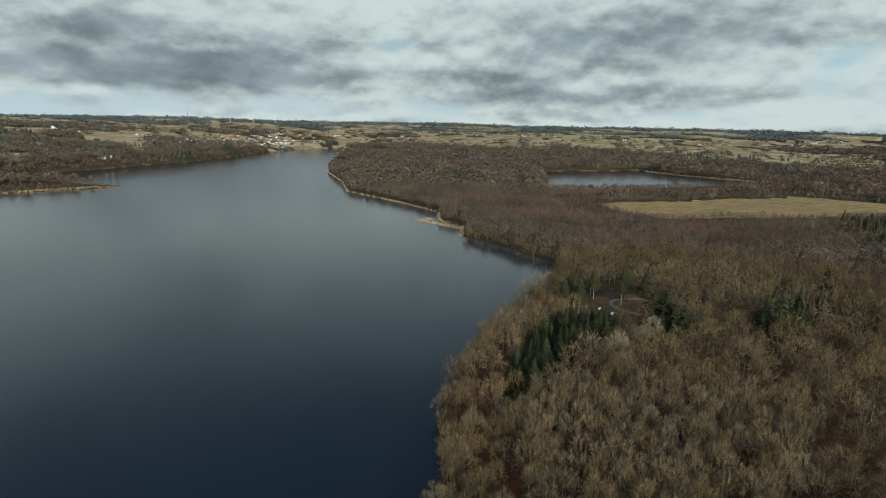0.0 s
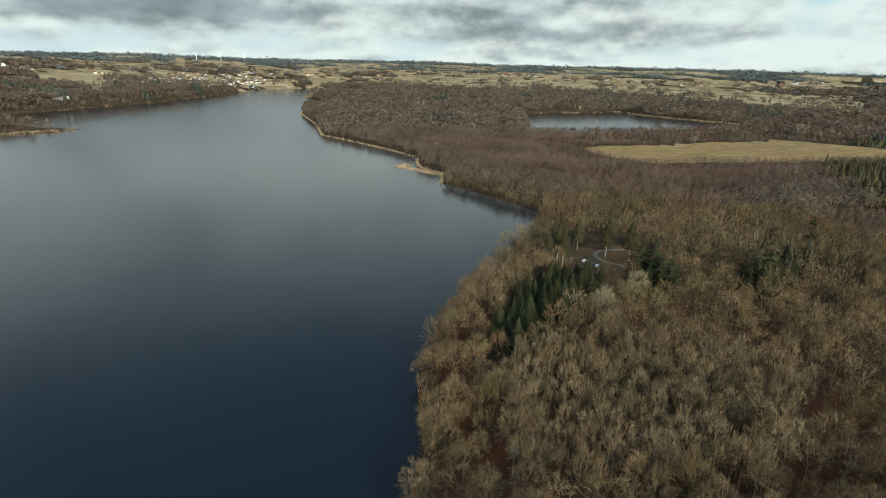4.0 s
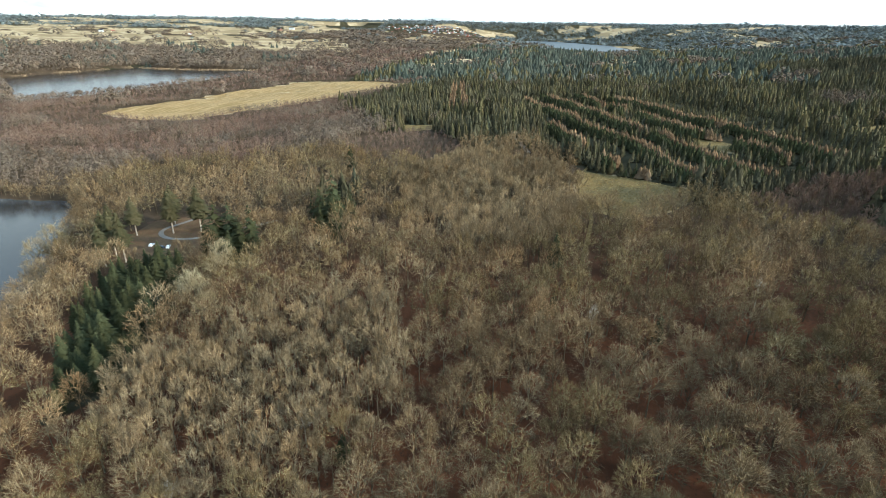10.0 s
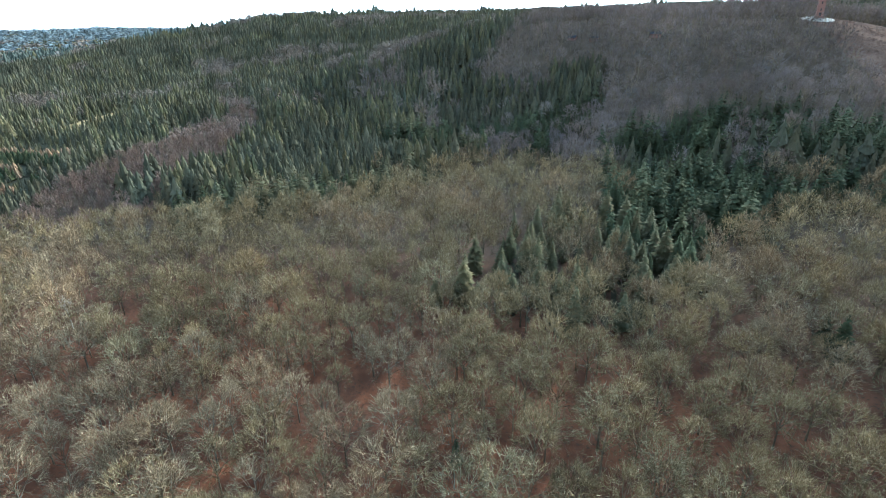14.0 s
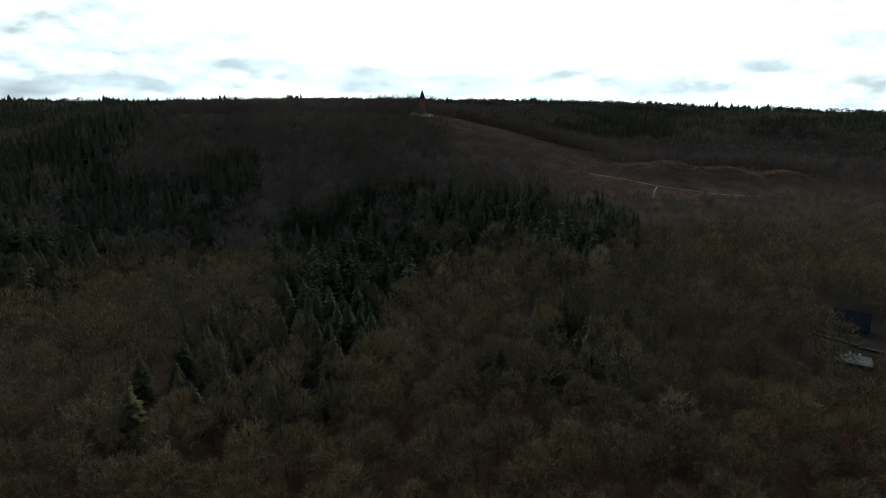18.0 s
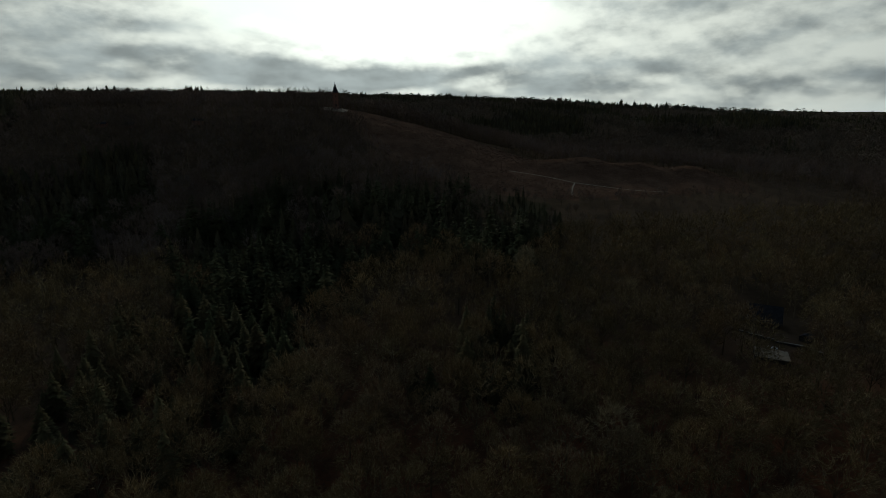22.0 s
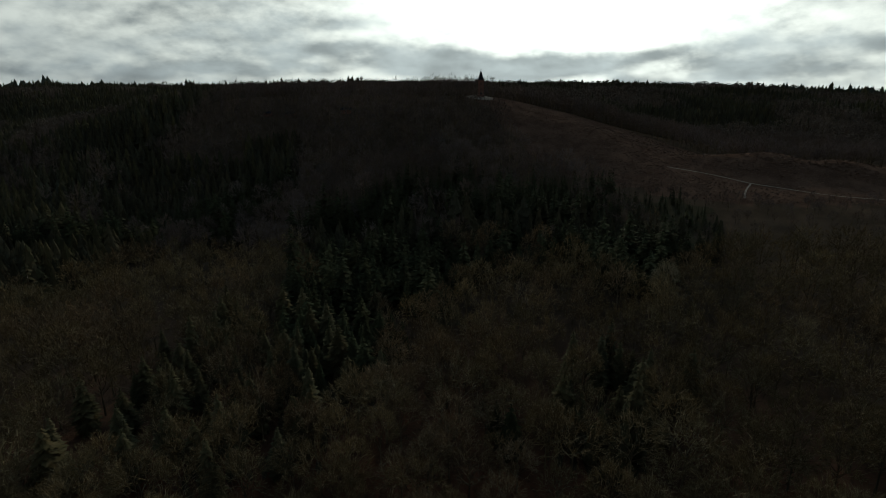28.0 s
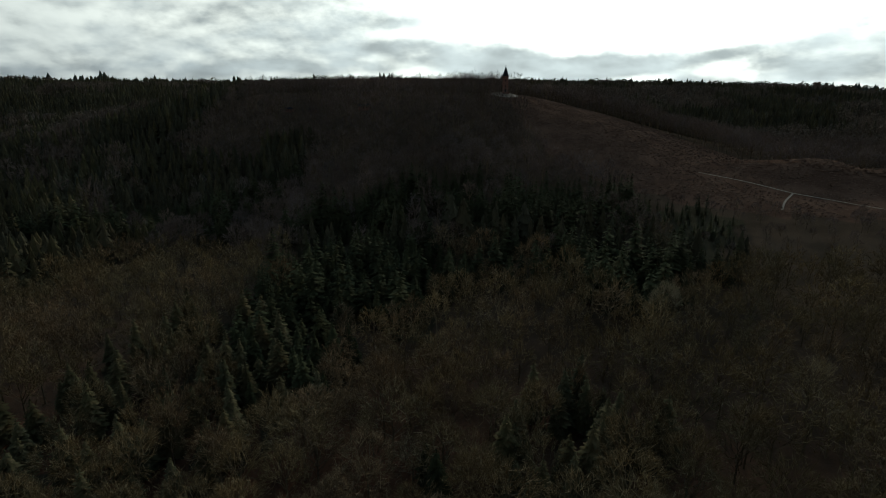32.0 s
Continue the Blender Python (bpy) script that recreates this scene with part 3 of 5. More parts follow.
def conifer(rnd, tiers, per, wide=0.17, bare=0.10, droop=0.16, thin=1.0):
    """Triangles of a conifer one metre high: whorls of drooping sprays."""
    tris = []
    for i in range(tiers):
        f = (i + rnd.uniform(-0.3, 0.3)) / tiers
        z = bare + (1 - bare) * min(max(f, 0), 1) * 0.97
        reach = wide * (1 - f) ** 0.8 * rnd.uniform(0.72, 1.15) * min(1.0, 0.55 + 2.2 * f) + 0.010
        m = max(3, int(per * (0.45 + 0.55 * (1 - f))))
        a = rnd.uniform(0, 6.28) + np.arange(m) / m * 6.283 + rnd.normal(0, 0.25, m)
        g = reach * rnd.uniform(0.7, 1.15, m)
        z = z + rnd.uniform(-1.5, 1.5, m) / tiers
        tip = np.stack([np.cos(a) * g, np.sin(a) * g, z - g * droop + rnd.normal(0, 0.012, m)], -1)
        root = np.stack([np.cos(a) * 0.004, np.sin(a) * 0.004, z + 0.02], -1)
        side = np.stack([-np.sin(a), np.cos(a), 0 * a], -1) * (g * 0.26 * thin + 0.006)[:, None]
        mid = root * 0.45 + tip * 0.55 + [0, 0, -0.004]
        tris += [np.stack([root, mid + side, tip], 1), np.stack([root, tip, mid - side], 1)]
    crown = np.concatenate(tris)
    top = np.array([[[0.008, 0, 0.94], [-0.006, 0.006, 0.94], [0, 0, 1.0]], [[0, -0.008, 0.94], [0.004, 0.008, 0.94], [0, 0, 1.0]]])
    k = np.arange(3) * 2.094
    lo = np.stack([np.cos(k) * 0.014, np.sin(k) * 0.014, 0 * k - 0.03], -1)
    hi = np.array([[0, 0, 0.8]] * 3)
    stem = np.stack([lo, np.roll(lo, -1, 0), hi], 1)
    return stem, np.concatenate([crown, top])


def cone_tree(rnd, n, wide, bare, width, long):
    """A conifer seen from afar: ragged skirts of boughs in tiers, hanging sprays over them, and a spire."""
    levels, sides = (6, 9) if n > 40 else (3, 6)
    skirts = []
    for i in range(levels):
        low, top = bare + (1 - bare) * i / levels, min(1.0, bare + (1 - bare) * (i + 1.75) / levels)
        reach = wide * (1 - i / levels) ** 0.85 * rnd.uniform(0.9, 1.1)
        around = np.arange(sides) / sides * 6.283 + rnd.uniform(0, 6.283)
        jag = reach * rnd.uniform(0.6, 1.15, sides)
        hem = np.stack([np.cos(around) * jag, np.sin(around) * jag, low + rnd.uniform(-0.045, 0.045, sides)], -1)
        skirts += [(hem[j], hem[(j + 1) % sides], (0, 0, top)) for j in range(sides)]
    skirts = np.array(skirts)
    n = n * 3 // 4
    f = 1 - np.sqrt((np.arange(n) + rnd.uniform(0, 1, n)) / n)
    a = np.arange(n) * 2.4 + rnd.normal(0, 0.3, n)
    z = bare + (1 - bare) * f
    g = wide * (1 - f) ** 0.8 * np.minimum(1.0, 0.6 + 2.5 * f) * rnd.uniform(0.75, 1.15, n) + 0.008
    out = np.stack([np.cos(a), np.sin(a), 0 * a], -1)
    tip = out * (g * 1.12)[:, None] + np.stack([0 * a, 0 * a, z - long * rnd.uniform(0.35, 0.6, n)], -1)
    base = out * (g * 0.72)[:, None] + np.stack([0 * a, 0 * a, z + long * rnd.uniform(0.35, 0.6, n)], -1)
    sprays = outward(blades(tip, base, width * rnd.uniform(0.7, 1.3, n), rnd, out * 3), np.array([0, 0, 0.35]))
    spire = np.array([[[0.016, 0, 0.9], [-0.012, 0.012, 0.9], [0, 0, 1.02]], [[0, -0.016, 0.9], [0.008, 0.016, 0.9], [0, 0, 1.02]]])
    return stem_of(rnd, [], bare, width * 0.5, 3), np.concatenate([skirts, sprays, spire])


def tri_mesh(name, tris, mats, index=None, tone=None):
    tris = np.asarray(tris, np.float32)
    me = mesh_from(name, tris.reshape(-1, 3), np.arange(len(tris) * 3).reshape(-1, 3), mats, index)
    if tone is not None:
        me.attributes.new("tone", "FLOAT_VECTOR", "FACE").data.foreach_set("vector", np.asarray(tone, np.float32).ravel())
    return me


def tones(r, count):
    """How pale and how brown each tree of a wood is."""
    return np.stack([r.uniform(0.76, 1.2, count), r.normal(0, 0.26, count), np.zeros(count)], -1)


def planted(shapes, x, y, high, wide=None, sink=0.0):
    """Copies of the unit trees as one soup of triangles, with the tone of each."""
    z = height(x, y) - sink
    which = rng.integers(0, len(shapes), len(x))
    turn = rng.uniform(0, 6.283, len(x))
    shade = tones(rng, len(x))
    shade[:, 0] *= 1 + 0.14 * np.tanh(3 * wobble(x, y, 62, 31))
    wide = high if wide is None else wide
    crowns, stems = [], []
    for k, (stem, crown) in enumerate(shapes):
        s = np.nonzero(which == k)[0]
        if not len(s):
            continue
        c, d = np.cos(turn[s])[:, None, None], np.sin(turn[s])[:, None, None]
        for src, bag in ((stem, stems), (crown, crowns)):
            px, py, pz = src[None, :, :, 0], src[None, :, :, 1], src[None, :, :, 2]
            w, h = wide[s][:, None, None], high[s][:, None, None]
            q = np.stack([(px * c - py * d) * w + x[s][:, None, None], (px * d + py * c) * w + y[s][:, None, None], pz * h + z[s][:, None, None] + 0 * px], -1)
            bag.append((q.reshape(-1, 3, 3), np.repeat(shade[s], len(src), 0)))
    return [np.concatenate([b[i] for b in bag]) for bag in (stems, crowns) for i in (0, 1)]


def stand(name, label, shapes, x, y, high, crown_mat, bark_mat, wide=None, sink=0.0):
    if not len(x):
        return None
    stems, stem_tone, crowns, crown_tone = planted(shapes, x, y, high, wide, sink=sink)
    index = np.r_[np.zeros(len(stems), int), np.ones(len(crowns), int)]
    me = tri_mesh(name, np.concatenate([stems, crowns]), [bark_mat, crown_mat], index, np.concatenate([stem_tone, crown_tone]))
    return tagged(new(name, me), label, "trees", kind="stuff")


def scatter(x0, x1, y0, y1, gap):
    """A jittered grid of places."""
    gx, gy = np.meshgrid(np.arange(x0, x1, gap), np.arange(y0, y1, gap * 0.9))
    gx = gx + (np.arange(gx.shape[0])[:, None] % 2) * gap / 2
    x = gx.ravel() + rng.uniform(-0.38, 0.38, gx.size) * gap
    y = gy.ravel() + rng.uniform(-0.38, 0.38, gx.size) * gap
    return x, y


def dry(x, y, bank=3.0):
    ok = np.ones(x.shape, bool)
    for poly in (LAKE, POND, FAR_LAKE, HIGH_LAKE):
        ok &= ~inside(poly, x, y) & (rim(poly, x, y) > bank)
    town = (np.abs(bearing(x, y) - 14.5) < 5.5) & (np.hypot(x, y) > 3450) & (np.hypot(x, y) < 4350) & (wobble(x, y, 60, 71) > -0.5)
    return ok & ~town & ~((x > 2600) & (x < 3300) & (y > -330) & (y < 190)) & ~((np.hypot(x, y) > 3700) & inside([(3600, 1350), (3500, 1750), (3900, 1950), (4200, 1500)], x, y))


def bearing(x, y):
    return np.degrees(np.arctan2(y - HUB[1], x - HUB[0]))


# stands
SPRUCE_SHORE = [(138, 184), (160, 172), (180, 180), (222, 196), (252, 214), (246, 236), (215, 238), (180, 212), (150, 196)]
SPRUCE_FACE = [(106, -421), (74, -431), (-7, -423), (-78, -415), (-120, -388), (-113, -327), (-79, -276), (-42, -272), (-18, -301), (15, -295), (41, -238), (55, -195), (87, -187), (115, -260), (118, -303), (142, -360)]
SPRUCE_EAST = [(540, 150), (600, 220), (700, 290), (800, 370), (960, 350), (1400, 330), (2600, 300), (2600, -700), (1500, -600), (900, -560), (620, -430), (539, -351), (515, -270), (465, -165), (448, -132), (407, -97),
               (440, -60), (490, -10), (520, 30), (560, 60)]
SPRUCE_WEST = [(304, -148), (385, -188), (453, -301), (520, -400), (400, -440), (274, -376), (224, -362), (239, -318), (241, -250), (269, -204)]
SPRUCE_MID = [(420, -500), (335, -490), (283, -507), (215, -485), (175, -440), (171, -370), (215, -362), (274, -376), (300, -400), (400, -440)]
HILL_DARK = [(259, -560), (200, -545), (170, -440), (200, -430), (225, -455)]
BIRCH_STRIP = [(380, -95), (407, -97), (448, -132), (465, -165), (515, -270), (539, -351), (510, -390), (453, -301), (385, -188), (330, -140)]
PINE_MIX = [(151, -176), (126, -254), (86, -254), (55, -195), (69, -165), (91, -145), (134, -143)]
PINE_CLUMP = [(-2, -165), (-20, -156), (-48, -190), (-30, -214), (-8, -203)]
YOUNG = [(585, 135), (548, 95), (565, 72), (610, 95), (620, 120)]
BIRCH_NEAR = [(455, 140), (478, 205), (545, 250), (622, 222), (640, 190), (600, 150), (560, 118), (500, 112)]
POLES = [(181, 170), (209, 149), (232, 119), (236, 89), (191, 76), (158, 70), (132, 80), (118, 100), (118, 128), (132, 151), (148, 163)]
POLES_EAST = [(345, 12), (470, 30), (515, 98), (455, 148), (380, 138), (300, 82), (292, 34)]
VILLAGE = [(60, 2300), (250, 2290), (640, 2860), (760, 3080), (500, 3150), (180, 2720), (40, 2480)]
SMALL_DARK = ((332, 163, 17), (350, 172, 10), (272, 199, 14), (310, 160, 9), (382, 170, 7), (448, 203, 6), (375, -158, 12), (400, -185, 10))
ROADS = {"forest_track": [(330, 205), (310, 222), (296, 231), (289, 240), (285, 250), (288, 260), (293, 268), (301, 271), (311, 263), (330, 258)],
         "plantation_track": [(545, 62), (565, 69), (600, 80), (628, 96), (650, 125), (690, 150)],
         "heath_path": [(-120, -462), (-138, -453), (-154, -443), (-170, -433), (-186, -424), (-201, -412), (-214, -403), (-238, -398)],
         "hill_path": [(-170, -433), (-158, -414), (-151, -398)],
         "glade_path": [(300, 10), (350, 6), (380, 4), (460, 14), (500, 10), (530, 0)]}
ROW_U = np.array([0.906, 0.423])
ROW_BOX = [(890, 110), (700, 60), (560, 40), (500, -10), (445, -70), (480, -140), (560, -230), (760, -200), (900, -100)]


def in_gap(x, y):
    ok = np.zeros(x.shape, bool)
    for gx, gy, size in GAPS_RED:
        ok |= np.hypot(x - gx, y - gy) < size
    return ok


def on_road(x, y, half):
    ok = np.zeros(x.shape, bool)
    for line in ROADS.values():
        for (ax, ay), (bx, by) in zip(line, line[1:]):
            v = np.array([bx - ax, by - ay], float)
            t = np.clip(((x - ax) * v[0] + (y - ay) * v[1]) / (v @ v), 0, 1)
            ok |= np.hypot(x - ax - t * v[0], y - ay - t * v[1]) < half
    return ok


BARE, SPRUCE, BIRCH, OLD, POLE, LARCH, OLIVE = range(7)


def kind_of(x, y):
    """Which sort of tree grows at each place."""
    r = np.hypot(x - HUB[0], y - HUB[1])
    jx, jy = x + 12 * wobble(x, y, 30, 4), y + 12 * wobble(x, y, 27, 8)
    k = np.where(wobble(x, y, 55, 11) + rng.normal(0, 0.35, x.shape) > np.where(y < -50, -0.4, 0.3), OLIVE, BARE)
    k[inside(POLES, jx, jy) | inside(POLES_EAST, jx, jy)] = POLE
    wet = (x > 430) & (y > 300) & (y < 860) & (x < 2300)
    k[wet] = np.where(wobble(x, y, 60, 2) > -0.35, BIRCH, BARE)[wet]
    east = inside(SPRUCE_EAST, jx, jy)
    mixed = wobble(x, y, 75, 9) + rng.normal(0, 0.3, x.shape)
    east |= inside(SPRUCE_WEST, jx, jy)
    k[inside(BIRCH_STRIP, jx, jy)] = BIRCH
    k[east] = np.where(mixed + rng.normal(0, 0.5, x.shape) > 0.3, OLD, SPRUCE)[east]
    k[east & (mixed > 1.0)] = BARE
    k[inside(BIRCH_NEAR, jx, jy)] = BIRCH
    rows = inside(ROW_BOX, x, y)
    k[rows] = np.where(wobble(x, y, 26, 3) + rng.normal(0, 0.5, x.shape) > -0.2, np.where(rng.uniform(size=x.shape) < 0.5, OLD, SPRUCE), -1)[rows]
    k[inside([(757, 192), (1010, 244), (1011, 237), (758, 183)], x, y) | inside([(760, 175), (1013, 231), (1014, 224), (762, 166)], x, y)] = LARCH
    k[inside(SPRUCE_MID, x + 30 * wobble(x, y, 35, 4), y + 30 * wobble(x, y, 31, 8)) & (rng.uniform(size=x.shape) < 0.93) | inside(HILL_DARK, jx, jy) | inside(YOUNG, x, y) | inside(SPRUCE_SHORE, x, y)] = SPRUCE
    face = inside(SPRUCE_FACE, jx, jy)
    k[face] = np.where(wobble(x, y, 38, 12) + rng.normal(0, 0.4, x.shape) > 0.5, BARE, SPRUCE)[face]
    k[inside(PINE_MIX, jx, jy) & (rng.uniform(size=x.shape) < 0.4)] = OLD
    k[inside(PINE_CLUMP, x, y) & (rng.uniform(size=x.shape) < 0.6)] = OLD
    for cx, cy, cr in SMALL_DARK:
        k[np.hypot(x - cx, y - cy) < cr] = SPRUCE
    hills = (r > 820) & (y < -300)
    k[hills] = np.where(wobble(x, y, 150, 6) + rng.normal(0, 0.15, x.shape) > -0.1, SPRUCE, BARE)[hills]
    k[(r > 560) & (x > 330) & (y < -390) & (wobble(x, y, 110, 16) + rng.normal(0, 0.15, x.shape) > -0.2)] = SPRUCE
    k[(k == SPRUCE) & (r > 500) & (y < 100) & (rng.uniform(size=x.shape) < 0.25)] = OLD
    plain = (r > 1200) & (x > 900) & (y < 520) & (y > -900)
    k[plain] = np.where(wobble(x, y, 190, 3) + rng.normal(0, 0.2, x.shape) > -0.65, np.where(wobble(x, y, 90, 14) > 0.45, OLD, SPRUCE), BARE)[plain]
    k[(np.hypot(x - 640, y - 1130) < 60)] = SPRUCE
    north = (r > 1700) & (y > 900)
    k[north & (wobble(x, y, 120, 17) > 0.45)] = SPRUCE
    k[r > 3700] = SPRUCE
    return k


build_ground()


def looked_over(x, y):
    """The stretch of country that the flight looks over."""
    az = bearing(x, y)
    r = np.hypot(x - HUB[0], y - HUB[1])
    return ((az > -147) & (az < 107) | (r < 110)) & ~((r > 1640) & (az < -50))


def part(name, me, parent, label="", m=None):
    ob = new(name, me)
    ob.parent = parent
    if m is not None:
        ob.matrix_basis = m
    if label:
        ob["label"] = label
    return ob


def empty(name, x, y, z, turn=0.0):
    ob = new(name)
    ob.empty_display_size = 0.5
    ob.matrix_basis = pose(x, y, z, 0, 0, turn)
    return ob


def tree_models(name, shapes, crown_mat, bark_mat, label, category, group, size):
    """Top-level trees with a trunk and a crown, kept below the ground plan until copied."""
    out = []
    for tone, (stem, crown) in zip(tones(np.random.default_rng(len(name)), len(shapes)), shapes):
        out.append((tri_mesh(name + "_trunk", stem * size, [bark_mat], None, np.tile(tone, (len(stem), 1))), tri_mesh(name + "_crown", crown * size, [crown_mat], None, np.tile(tone, (len(crown), 1)))))
    return name, out, label, category, group


def plant(model, k, x, y, scale, turn):
    name, meshes, label, category, group = model
    trunk, crown = meshes[k % len(meshes)]
    ob = empty(name, x, y, float(height(np.array([x]), np.array([y]))[0]), turn)
    broad = scale * (0.88 + 0.26 * ((turn * 0.37) % 1.0))
    ob.scale = (broad, broad, scale)
    part("trunk", trunk, ob)
    part("crown", crown, ob)
    return tagged(ob, label, category, group)


def lod(seed, kids, width, count, tiers, per, full=0.0, long=0.10):
    """Shapes of broad and slender bare trees and of spruces at one fineness. Two numbers in kids make clumped far trees; fewer than 13 tiers make far cones of so many sprays, a hundredth of their height broad for each tier."""
    r = np.random.default_rng(seed)
    if len(kids) > 2:
        slim_kids = (7, 3, *kids[2:-1], max(2, kids[-1] - 2)) if len(kids) > 3 else kids
        bare = [bare_tree(r, kids, wide=r.uniform(0.31, 0.42), width=width, low=r.uniform(0.20, 0.32), long=long) for _ in range(count)]
        slim = [bare_tree(r, slim_kids, wide=r.uniform(0.13, 0.19), width=width, low=r.uniform(0.3, 0.42), spray=0.5, long=long) for _ in range(count)]
    else:
        bare = [far_tree(r, kids[0], r.uniform(0.28, 0.36), r.uniform(0.2, 0.3), width, long) for _ in range(count)]
        slim = [far_tree(r, kids[1], r.uniform(0.17, 0.22), r.uniform(0.25, 0.35), width, long) for _ in range(count)]
    if tiers == 0:
        fir = [far_tree(r, kids[0], 0.3, 0.1, width, long) for _ in range(count)]
    elif tiers < 13:
        fir = [cone_tree(r, per, (r.uniform(0.19, 0.28) if tiers < 9 else r.uniform(0.22, 0.31)) + full, r.uniform(0.05, 0.15), tiers / 100, 0.05 + tiers / 150) for _ in range(count)]
    else:
        fir = [conifer(r, tiers, per, wide=r.uniform(0.22, 0.31) + full) for _ in range(count)]
    return bare, slim, fir


HI = lod(1, (11, 4, 4, 10), 0.0048, 9, 30, 17, 0.0, 0.085)
LODS = {"below": (0, 75, 11.0, lod(8, (7, 4, 5), 0.016, 5, 5, 80), 1.0), "close": (75, 215, 11.0, lod(2, (10, 4, 4, 8), 0.0060, 9, 24, 13, 0.0, 0.09), 1.0),
        "near": (215, 340, 11.0, lod(3, (9, 4, 3, 5), 0.0085, 8, 17, 11), 1.0), "half": (340, 520, 11.0, lod(4, (8, 4, 9), 0.0120, 8, 5, 96, 0.0, 0.12), 1.0),
        "mid": (520, 1050, 10.6, lod(5, (84, 48), 0.038, 8, 6, 50, 0.0, 0.10), 1.0), "far": (1050, 2600, 12.5, lod(6, (24, 15), 0.12, 6, 12, 13, 0.06, 0.20), 1.2), "rim": (2600, 4900, 29.0, lod(7, (13, 11), 0.17, 5, 0, 0, 0.05, 0.28), 2.4)}
SORTS = {BARE: ("bare_wood", "leafless grey-brown broadleaf wood", 0, "twig", "bark", 19.5), OLIVE: ("olive_wood", "leafless olive-tinted broadleaf wood", 0, "twig_olive", "bark", 19.5),
         SPRUCE: ("spruce_wood", "dark green spruce plantation", 2, "needle", "bark", 20.5), BIRCH: ("birch_wood", "leafless reddish birch wood", 1, "twig_red", "bark", 15.0),
         OLD: ("old_conifer_wood", "olive-brown old conifers", 2, "needle_old", "bark_pine", 21.0), POLE: ("pole_wood", "dense slender leafless young trees", 1, "twig_pole", "bark", 18.0),
         LARCH: ("larch_rows", "rusty leafless larch rows", 2, "larch", "bark", 17.0)}
CLOSE_TREES = []
